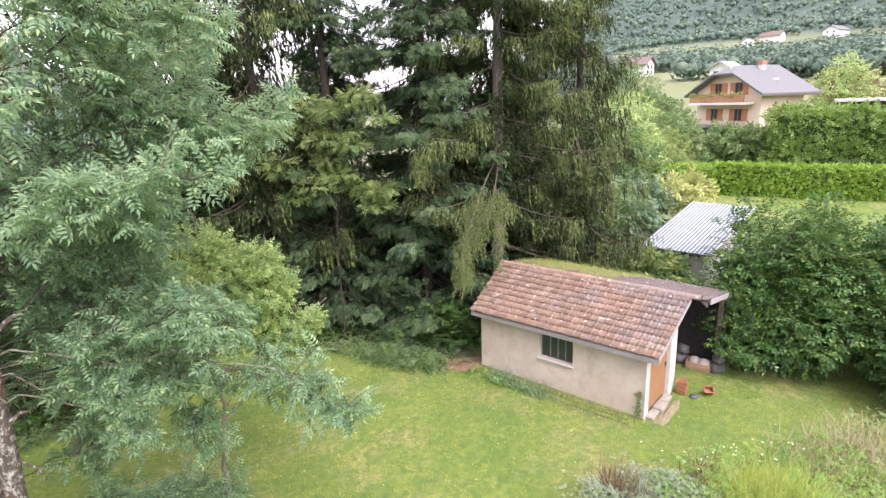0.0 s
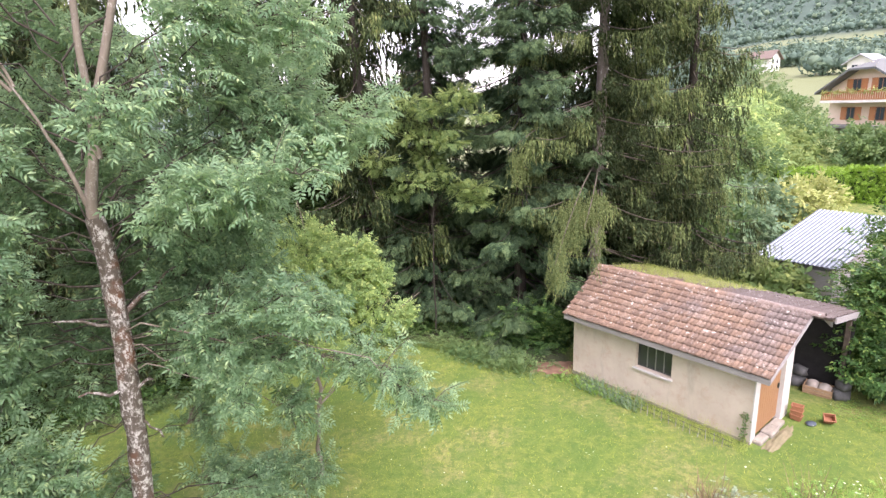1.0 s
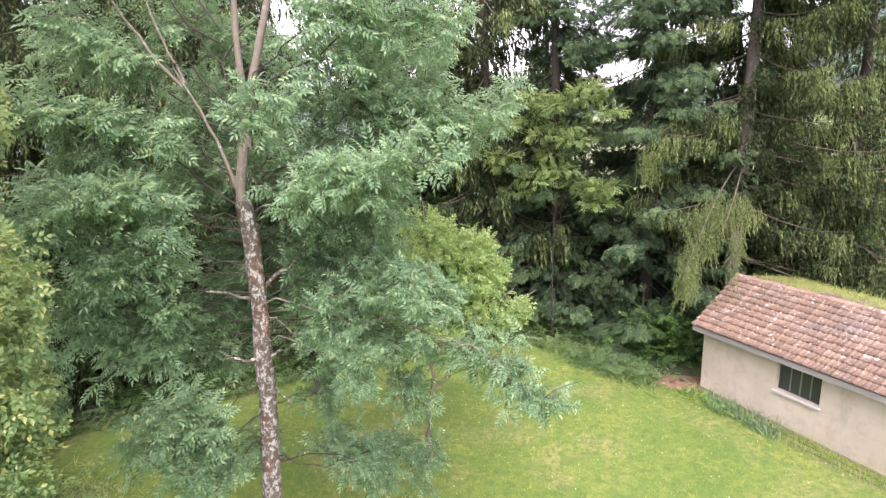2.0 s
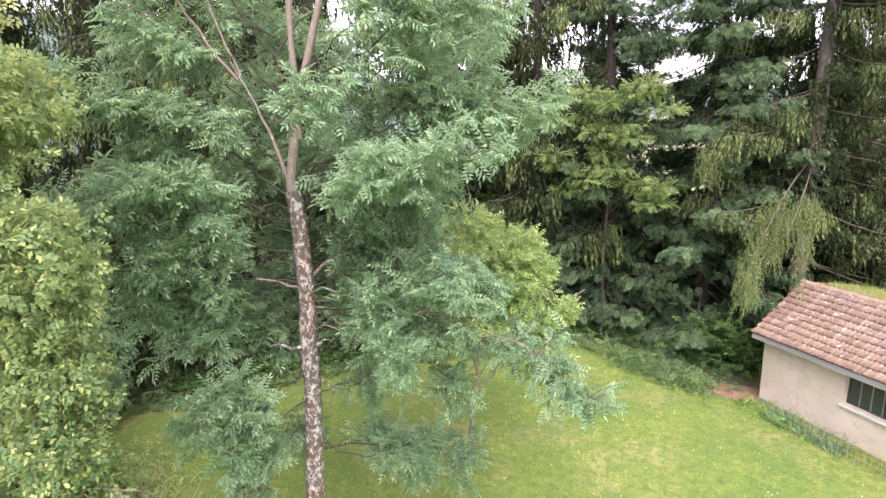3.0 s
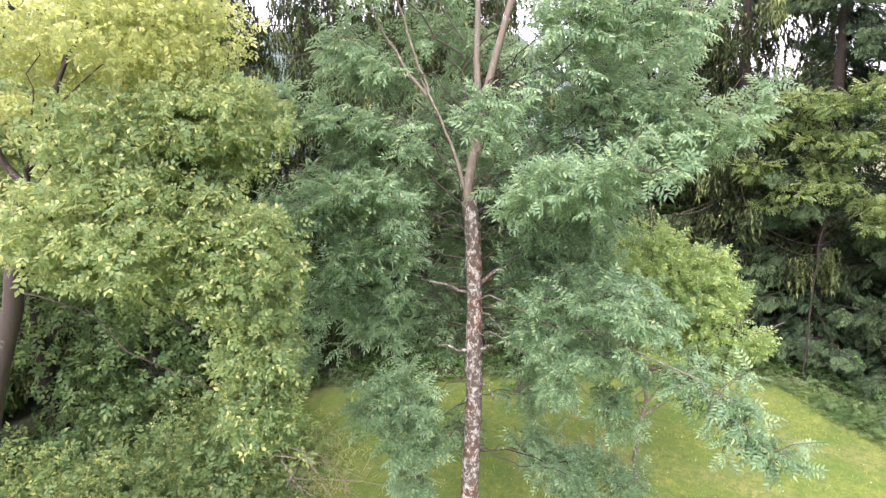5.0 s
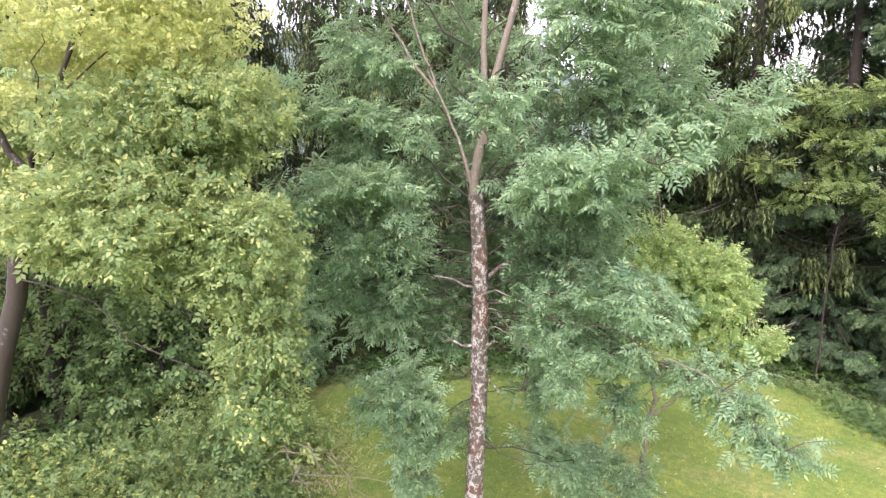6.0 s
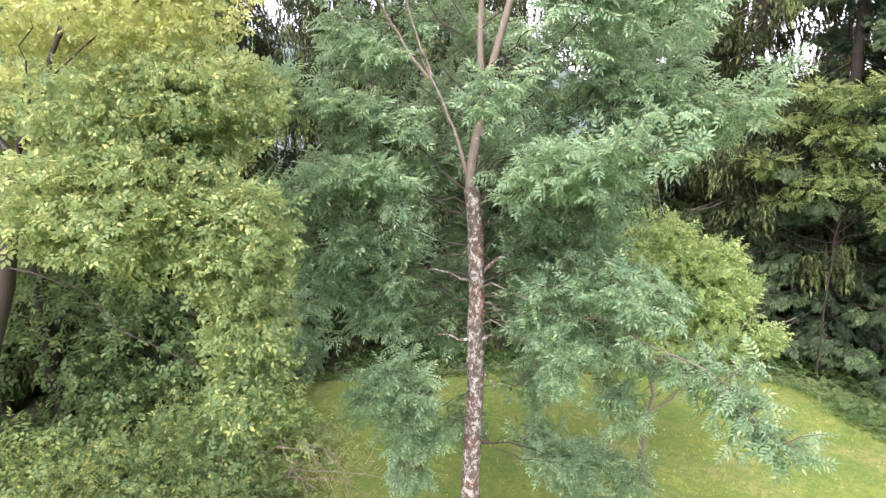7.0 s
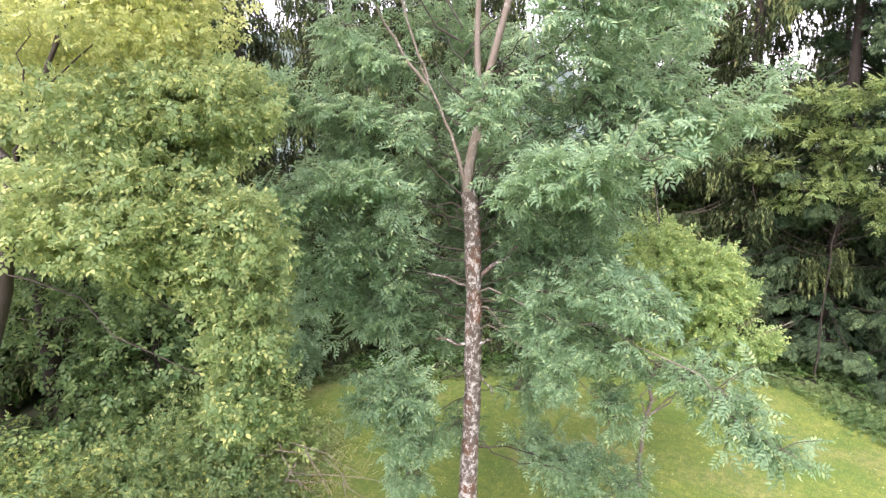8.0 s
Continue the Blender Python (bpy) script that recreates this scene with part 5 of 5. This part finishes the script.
CHALET_AT, CHALET_TURN = (37.5, 54.6, float(land(37.5, 54.6)) - 1.1), -82.0
chalet = house(CHALET_AT, CHALET_TURN, 8.8, 5.2, 5.4, 28, CREAM, SLATE, "cream chalet with grey slate half-hipped roof and wooden balcony", 1.0, (), 0.33)
for u, z, w in ((-1.3, 5.6, 0.5), (1.5, 5.6, 0.5), (-1.6, 3.0, 0.5), (1.7, 3.0, 0.5)):
    win = boxes("window", [(u - w, u + w, -0.05, -0.015, z - 0.62, z + 0.62)], WARM_WOOD, chalet, "brown-framed window")
    boxes("pane", [(u - w + 0.08, u - 0.04, -0.065, -0.052, z - 0.55, z + 0.55)], HOUSE_GLASS, win)
    boxes("pane", [(u + 0.04, u + w - 0.08, -0.065, -0.052, z - 0.55, z + 0.55)], HOUSE_GLASS, win)
    for sx in (-1, 1):
        x = u + sx * (w + 0.36)
        boxes("shutter", [(x - 0.33, x + 0.33, -0.07, -0.02, z - 0.62, z + 0.62)], SHUTTER, chalet, "orange-brown wooden shutter", 0.01)
balcony = boxes("balcony", [(-4.1, 3.6, -1.35, -0.02, 4.05, 4.25)], WHITE_WALL, chalet, "wooden balcony with flowers")
boxes("rail", [(-4.1, 3.6, -1.33, -1.23, 5.0, 5.1), (-4.1, 3.6, -1.33, -1.25, 4.3, 4.38)], SHUTTER, balcony)
for k in range(32):
    x = -4.05 + k * 0.243
    boxes("baluster", [(x, x + 0.13, -1.31, -1.27, 4.38, 5.0)], SHUTTER, balcony)
r = np.random.default_rng(5)
p = np.stack([r.uniform(-4.0, 3.5, 260), r.normal(-1.38, 0.06, 260), r.normal(5.05, 0.13, 260)], 1)
tagged(np_part("flowers", scatter(LOBED, p, r.normal(0, 1, p.shape), r.normal(0, 1, p.shape) + (0, -1, 1), r.uniform(0.12, 0.25, 260)), GOLD_LEAF, balcony, "balcony flowers"), kind="stuff")
chimney = boxes("chimney", [(0.5, 1.05, 3.0, 3.55, 6.6, 8.0)], WHITE_WALL, chalet, "white chimney with a red brick top", 0.02)
boxes("chimney_cap", [(0.46, 1.09, 2.96, 3.59, 7.9, 8.35)], BRICK, chimney)
boxes("skylight", [(2.7, 3.1, 2.7, 3.2, 6.32, 6.5)], WHITE_WALL, chalet)
boxes("gutter", [(5.38, 5.50, -1.0, 6.2, 4.78, 4.9)], DARK_WOOD, chalet)
prism("awning_roof", [(-4.9, 1.75), (3.2, 1.75), (3.2, 1.95), (-4.9, 1.95)], "y", -2.4, -0.1, SLATE, chalet, "low grey porch roof")

FAR_HOUSES = [
    (84, 159, 40, 6.5, 7.5, 3.4, BROWN_ROOF, "white house with a brown roof far up the slope"), (73.0, 109, -60, 4.4, 5, 4.0, PALE_ROOF, "white house behind the chalet"), (234.6, 324, -20, 7, 8, 4, BROWN_ROOF, "small white house on the hillside"),
    (262, 330, 30, 8, 12, 4, BROWN_ROOF, "pale house with a brown roof on the hillside"), (284, 318, -70, 9, 12, 4.5, SLATE, "white house with a dark roof on the hillside"), (305, 290, -40, 14, 16, 7, BROWN_ROOF, "white gabled house high on the hillside"),
]
for x, y, turn, w, l, h, roof_mat, label in FAR_HOUSES:
    house((x, y, float(land(x, y))), turn, w, l, h, 30, WHITE_WALL, roof_mat, label, 0.7, ((-0.25, 0.3), (0.2, 0.3), (-0.2, 0.75), (0.2, 0.75)))
carport = thing("carport", (43.6, 43.0, float(land(43.6, 43))), "small open carport with a flat pale roof", "carport", turn=-40)
boxes("roof", [(-3, 3, -2.5, 2.5, 3.4, 3.6)], CONCRETE, carport)
boxes("wall", [(-2.8, 2.8, 2.2, 2.4, -0.5, 3.4)], DARK_WOOD, carport)
for x in (-2.8, 2.7):
    boxes("post", [(x, x + 0.12, -2.4, -2.28, -0.5, 3.4)], DARK_WOOD, carport)

# the metal-roofed hut behind the shrubs
s = Shader("shaded_galvanised_sheet")
s.bump(s.noise(5, 3, 0.6), 0.15, 0.02)
SHADED_TIN = s.done(s.mix(s.ramp(s.noise(2.2, 4, 0.6), [(0.35, 0.0), (0.7, 1.0)]), (0.05, 0.065, 0.085), (0.10, 0.12, 0.145)), 0.55, 0.1)
LIT_TIN = plain_material("lit_sheet", (0.25, 0.285, 0.32), (0.40, 0.44, 0.48), 3, 0.6, 0.1, 0.1)
hut = thing("metal_roofed_hut", (11.3, 21.9, float(land(11.3, 21.9))), "low hut with a blue-grey ribbed metal roof", "hut", turn=-51)
HUT_W, HUT_L = 3.0, 6.2
boxes("wall", [(0.2, HUT_W - 0.2, 0.3, HUT_L - 0.2, -0.8, 1.5)], GREY_WOOD, hut)
# valleys dark and ribs pale: the ribs' light and shade put into two colours
for k in range(19):
    w = HUT_W / 19
    x = k * w
    for name, prof, mat in (("sheet", [(x, 0), (x + 0.07, 0.0), (x + 0.078, 0.0)], SHADED_TIN), ("rib", [(x + 0.078, 0), (x + 0.092, 0.04), (x + w - 0.015, 0.04), (x + w, 0)], LIT_TIN)):
        v = [(u, yy, h + z) for yy, z in ((0, 1.72), (HUT_L, 2.72)) for u, h in prof]
        n = len(prof)
        part(name, np_mesh(name, np.array(v), np.array([(a, a + 1, a + n + 1, a + n) for a in range(n - 1)])), mat, hut)

def canopy():
    """A small uneven lump, the dense inside of a far crown."""
    bm = bmesh.new()
    bmesh.ops.create_icosphere(bm, subdivisions=1, radius=1)
    v = np.array([tuple(p.co * (1 + 0.25 * noise.noise(p.co * 2.0))) for p in bm.verts])
    f = np.array([[p.index for p in q.verts] for q in bm.faces])
    bm.free()
    return v, f


CANOPY = canopy()
# far woods on the mountainside, and clumps of trees between the meadows
r = np.random.default_rng(9)
n = 8500
az, dist = np.radians(r.uniform(12, 62, n)), np.exp(r.uniform(math.log(140), math.log(1500), n))
x, y = np.sin(az) * dist, np.cos(az) * dist
wood = waves(np.stack([x, y, 0 * x], -1), 0.011, 8)
keep = ((dist > 480) | (wood > -0.35)) & ~((dist > 290) & (dist < 440) & (wood < 0.1))
for hx, hy, *_ in FAR_HOUSES:
    keep &= np.hypot(x - hx, y - hy) > 22
    keep &= ~((np.abs(np.arctan2(x, y) - math.atan2(hx, hy)) < 0.035) & (dist < math.hypot(hx, hy)) & (dist > 0.72 * math.hypot(hx, hy)))
keep &= np.hypot(x - 40, y - 58) > 26
x, y, dist = x[keep], y[keep], dist[keep]
tall = r.uniform(5, 10, len(x)) * np.interp(dist, [90, 400, 1500], [0.75, 1.0, 1.6])
base = np.stack([x, y, land(x, y)], 1)
pieces = []
for close, per, share in ((True, 26, 0.18), (False, 8, 0.32)):
    some = (dist < 420) == close
    b0, t0 = base[some], tall[some]
    d = unit(r.normal(0, 1, (len(b0), per, 3)))
    p = b0[:, None] + d * (t0[:, None, None] * np.array((0.42, 0.42, 0.5))) * r.uniform(0.7, 1.05, (len(b0), per, 1)) + (t0[:, None, None] * np.array((0, 0, 0.45)))
    fp, fd = p.reshape(-1, 3), d.reshape(-1, 3)
    pieces.append(scatter(CANOPY, b0 + t0[:, None] * (0, 0, 0.40), r.normal(0, 1, b0.shape), r.normal(0, 1, b0.shape), t0 * (0.2 if close else 0.25)))
    pieces.append(scatter(LEAF, fp, np.cross(fd, r.normal(0, 1, fd.shape)), fd + (0, 0, 0.3), np.repeat(t0, per) * share))
tagged(np_part("far_woods", pieces, HAZY_WOOD), "mixed green woods covering the mountainside, with haze in their colour", "woods", kind="stuff")

# ---- undergrowth, weeds and flowers ----


def weeds(name, label, xy, leaf, template, size, count, seed, tall=0.35, category="weeds"):
    """Leafy ground cover over a stretch of the plan; xy gives places from random numbers."""
    r = np.random.default_rng(seed)
    x, y = xy(r, count)
    z = land(x, y) + r.uniform(0, 1, count) ** 1.3 * tall * (0.75 + 0.5 * waves(np.stack([x, y, 0 * x], 1), 1.3, seed))
    p = np.stack([x, y, z], 1)
    ob = np_part(name, scatter(template, p, r.normal(0, 1, p.shape) * (1, 1, 0.35) + (0, 0, 0.15), np.array((0, 0, 1.0)) + r.normal(0, 0.4, p.shape), r.uniform(*size, count)), leaf)
    return tagged(ob, label, category, kind="stuff")


def blades(name, label, xy, leaf, template, size, count, seed, lean=0.3, category="grass"):
    r = np.random.default_rng(seed)
    x, y = xy(r, count)
    p = np.stack([x, y, land(x, y) - 0.01], 1)
    ob = np_part(name, scatter(template, p, np.array((0, 0, 1.0)) + r.normal(0, lean, p.shape) * (1, 1, 0.2), r.normal(0, 1, p.shape) * (1, 1, 0.1), r.uniform(*size, count)), leaf)
    return tagged(ob, label, category, kind="stuff")


def lawn_xy(r, n):
    x, y = r.uniform(-12.5, 13.5, n * 2), r.uniform(6.5, 20, n * 2)
    a = math.radians(SHED_TURN)
    lx = (x - SHED_AT[0]) * math.cos(a) + (y - SHED_AT[1]) * math.sin(a)
    ly = -(x - SHED_AT[0]) * math.sin(a) + (y - SHED_AT[1]) * math.cos(a)
    ok = (wild_edge(x, y) < 0.3) & ~((lx > -5.5) & (lx < 0.65) & (ly > -0.05) & (ly < 4.2))
    return x[ok][:n], y[ok][:n]


def edge_xy(r, n):
    x = r.uniform(-14.5, 1.6, n * 2)
    y = np.interp(x, [-14, -9.5, -3.4, -1.0, 0.8, 2.2, 3.0], [10.5, 14.5, 18.9, 18.6, 17.4, 16.9, 17.2]) + np.abs(r.normal(0, 1.0, n * 2)) - 0.35
    return x[:n], y[:n]


def clump_xy(cx, cy, rx, ry, turn=0.0):
    def get(r, n):
        a, b = r.normal(0, 0.5, n) * rx, r.normal(0, 0.5, n) * ry
        c, s = math.cos(turn), math.sin(turn)
        return cx + a * c - b * s, cy + a * s + b * c
    return get


def strip_xy(x0, x1, y0, y1):
    """A strip in the shed's own plan."""
    def get(r, n):
        u, v = r.uniform(x0, x1, n), r.uniform(y0, y1, n)
        a = math.radians(SHED_TURN)
        return SHED_AT[0] + u * math.cos(a) - v * math.sin(a), SHED_AT[1] + u * math.sin(a) + v * math.cos(a)
    return get


def count_cut(get):
    """The same, where the places may come out fewer than asked for."""
    def out(r, n):
        x, y = get(r, n)
        reps = int(np.ceil(n / len(x)))
        return np.tile(x, reps)[:n], np.tile(y, reps)[:n]
    return out


blades("lawn_grass", "short mown green lawn grass", count_cut(lawn_xy), GRASS_BLADE, BLADE, (0.06, 0.13), 42000, 201, 0.5)
weeds("edge_weeds", "leafy green weeds along the shady edge of the lawn", edge_xy, SHRUB_LEAF, SPRAY, (0.14, 0.30), 2600, 202, 0.3)
weeds("shade_plants", "low leafy plants in the shade of the conifers", lambda r, n: (lambda x, y: (x, y + 1.3))(*edge_xy(r, n)), HEDGE_LEAF, WIDE_SPRAY, (0.14, 0.3), 3200, 252, 0.4)
weeds("weed_clump", "taller weeds spilling onto the lawn", clump_xy(0.4, 17.5, 1.7, 0.8, -0.5), SHRUB_LEAF, SPRAY, (0.12, 0.24), 2000, 203, 0.38)
blades("daylily_clump", "arching green daylily leaves", clump_xy(1.1, 16.7, 0.8, 0.4, -0.5), SHRUB_LEAF, SWORD, (0.22, 0.45), 220, 204, 0.6, "plants")
weeds("fern_patch", "low bush under the conifers", clump_xy(2.4, 18.6, 1.4, 0.7), HEDGE_LEAF, SPRAY, (0.25, 0.45), 900, 205, 1.7)
blades("iris_row", "blue-green iris leaves along the shed wall", strip_xy(-4.9, -2.7, -0.75, -0.15), IRIS_LEAF, SWORD, (0.2, 0.45), 300, 206, 0.5, "iris")
blades("wall_grass", "long grass along the foot of the shed wall", strip_xy(-5.4, 0.1, -0.5, -0.06), TALL_GRASS, FINE_BLADE, (0.15, 0.42), 1500, 207, 0.3)
weeds("wall_weeds", "small weeds by the shed wall", strip_xy(-5.6, -3.4, -0.9, -0.1), WEED_LEAF, SPRAY, (0.10, 0.2), 170, 208, 0.25)
weeds("shelter_weeds", "weeds before the lean-to", strip_xy(0.9, 2.2, 2.8, 4.2), WEED_LEAF, SPRAY, (0.05, 0.11), 300, 209, 0.15)


def bed_xy(r, n):
    x = r.uniform(3.2, 14.0, n)
    back = np.interp(x, [3.2, 5, 8, 14], [9.0, 9.7, 10.2, 11.0])
    return x, back - np.abs(r.normal(0, 1.5, n))


weeds("bed_herbs", "pale grey-green herbs in the flower bed", bed_xy, HERB_LEAF, WIDE_SPRAY, (0.06, 0.14), 6800, 260, 0.72)
weeds("flower_bed", "overgrown flower bed of mixed weeds and herbs", bed_xy, WEED_LEAF, WIDE_SPRAY, (0.08, 0.18), 6000, 210, 0.8)
blades("bed_grass", "long pale grass in the flower bed", bed_xy, TALL_GRASS, FINE_BLADE, (0.3, 0.8), 2600, 211, 0.35)
blades("grass_clump", "tall yellow-green ornamental grass clump", clump_xy(7.4, 8.7, 1.0, 0.6), TALL_GRASS, FINE_BLADE, (0.7, 1.2), 2400, 212, 0.4)
weeds("blue_herbs", "blue-green herbs in the flower bed", clump_xy(5.1, 9.2, 1.5, 0.8), BLUE_HERB, WIDE_SPRAY, (0.07, 0.15), 3200, 213, 1.0)
for cx, cy, n, k in ((4.5, 9.55, 240, 1.15), (6.45, 9.5, 90, 1.25), (4.75, 9.0, 150, 1.1)):
    blades("bronze_plant", "bronze-brown seed stalks in the flower bed", clump_xy(cx, cy, 0.32, 0.32), BRONZE_LEAF, FINE_BLADE, (0.5 * k, 1.15 * k), n, 214 + n, 0.22, "plant")
blades("dry_stalks", "pinkish dry flower stalks in the bed", clump_xy(10.3, 9.8, 1.8, 0.9), DRY_STALK, FINE_BLADE, (0.5, 1.1), 800, 217, 0.4, "plants")


def flower_heads(name, label, xy, size, count, seed, low, high):
    r = np.random.default_rng(seed)
    x, y = xy(r, count)
    p = np.stack([x, y, land(x, y) + r.uniform(low, high, count)], 1)
    petals = []
    for k in range(6):
        a = k * math.pi / 3
        petals.append(scatter(LEAF, p, np.tile((math.cos(a), math.sin(a), 0.1), (count, 1)), np.tile((0.0, -0.2, 1.0), (count, 1)), r.uniform(*size, count)))
    return tagged(np_part(name, petals, PETAL), label, "flowers", kind="stuff")


flower_heads("bed_daisies", "white daisies in the flower bed", clump_xy(7.2, 9.6, 1.8, 0.5), (0.018, 0.034), 34, 220, 0.6, 1.0)
flower_heads("lawn_clover", "small white clover flowers on the lawn", count_cut(lawn_xy), (0.012, 0.022), 420, 221, 0.04, 0.1)

# brush at the side: shrubs, saplings and fallen branches
for n, (x, y, k, leaf) in enumerate([(-10.6, 4.6, 1.2, SHRUB_LEAF), (-12.2, 6.6, 1.3, SMALL_LEAF), (-9.6, 2.6, 1.2, SHRUB_LEAF), (-13.6, 4.0, 1.6, SHRUB_LEAF), (-12.4, 1.6, 1.6, SMALL_LEAF)]):
    broad_tree("brush_shrub", (x, y, 0), "tangled low green shrub in the brush", [(0, 0, 0.9 * k, 1.1 * k, 1.1 * k, 0.8 * k), (0.7 * k, 0.3, 0.5 * k, 0.9 * k, 0.9 * k, 0.5 * k), (-0.5 * k, -0.5, 0.6 * k, 0.9 * k, 0.9 * k, 0.6 * k)], leaf, DARK_BARK, int(900 * k), (0.22, 0.42), 230 + n, template=WIDE_SPRAY, foot=0.04, gap=0.3, inner=0.3, outward=0.6, group="shrubs in the brush")
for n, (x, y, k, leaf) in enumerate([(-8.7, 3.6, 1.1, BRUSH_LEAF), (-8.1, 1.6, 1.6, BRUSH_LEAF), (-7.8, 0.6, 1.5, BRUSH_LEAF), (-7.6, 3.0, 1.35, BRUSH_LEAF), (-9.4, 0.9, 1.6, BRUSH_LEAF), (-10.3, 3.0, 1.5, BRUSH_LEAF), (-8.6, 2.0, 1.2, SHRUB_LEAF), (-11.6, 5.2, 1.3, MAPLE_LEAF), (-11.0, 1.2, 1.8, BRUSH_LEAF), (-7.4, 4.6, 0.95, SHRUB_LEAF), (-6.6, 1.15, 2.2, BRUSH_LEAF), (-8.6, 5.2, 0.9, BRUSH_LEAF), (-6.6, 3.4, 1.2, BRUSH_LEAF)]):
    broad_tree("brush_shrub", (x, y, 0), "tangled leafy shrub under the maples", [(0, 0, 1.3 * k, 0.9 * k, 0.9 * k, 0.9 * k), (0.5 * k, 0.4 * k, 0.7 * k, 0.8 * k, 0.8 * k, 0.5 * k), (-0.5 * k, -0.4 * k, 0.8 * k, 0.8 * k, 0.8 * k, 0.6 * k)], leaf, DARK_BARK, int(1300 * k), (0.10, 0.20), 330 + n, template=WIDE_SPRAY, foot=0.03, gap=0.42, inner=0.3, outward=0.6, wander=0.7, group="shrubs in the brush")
for n, (x, y, k) in enumerate([(-15.5, 1.0, 1.2), (-17.0, 5.0, 1.3), (-14.8, 5.6, 1.0), (-16.0, -2.5, 1.4), (-13.4, -0.6, 1.1)]):
    broad_tree("young_tree", (x, y, 0), "leafy young tree behind the maples", [(0, 0, 4.6 * k, 1.9 * k, 1.9 * k, 1.6 * k), (0.9, -0.6, 3.0 * k, 1.6 * k, 1.5 * k, 1.3 * k), (-0.9, 0.5, 2.6 * k, 1.6, 1.5, 1.3), (0.2, 0, 1.2 * k, 1.7, 1.7, 1.0)], SHRUB_LEAF, DARK_BARK, 1400, (0.25, 0.46), 360 + n, template=WIDE_SPRAY, foot=0.09, gap=0.2, fall=0.2, group="trees behind the maples")
weeds("bramble", "low tangled brambles and weeds beside the lawn", clump_xy(-12.6, 5.4, 1.6, 1.6), SHRUB_LEAF, SPRAY, (0.14, 0.28), 1800, 241, 0.8, "brambles")
weeds("pale_herbs", "pale grey-green herbs in the brush", clump_xy(-11.8, 6.8, 1.7, 1.7), HERB_LEAF, WIDE_SPRAY, (0.07, 0.16), 4200, 242, 0.5, "herbs")
blades("dry_grass", "long dry yellow grass beside the brush", clump_xy(-11.6, 7.0, 1.9, 1.7), STRAW, BLADE, (0.15, 0.4), 3600, 243, 0.9)
weeds("brush_cover", "mixed leafy undergrowth in the brush", clump_xy(-13.0, 4.0, 2.2, 2.2), WEED_LEAF, SPRAY, (0.12, 0.26), 3600, 240, 0.35, "undergrowth")
branch_rng = np.random.default_rng(17)
for n in range(26):
    x, y = branch_rng.uniform(-12.5, -8.6), branch_rng.uniform(2.0, 8.2)
    a, long = branch_rng.uniform(-0.9, 0.6), branch_rng.uniform(1.2, 3.2)
    z = branch_rng.uniform(0.15, 1.1)
    tip = np.array((math.cos(a) * long, math.sin(a) * long, branch_rng.uniform(-0.2, 0.5)))
    ob = np_part("fallen_branch", tube(bent((0, 0, 0), tip, -0.1, 7, 0.03, n), np.linspace(branch_rng.uniform(0.01, 0.028), 0.005, 7), 5), DEAD_WOOD, smooth=True)
    ob.location = (x, y, z)
    tagged(ob, "bare grey fallen branch lying in the brush", "branch", "branches in the brush")
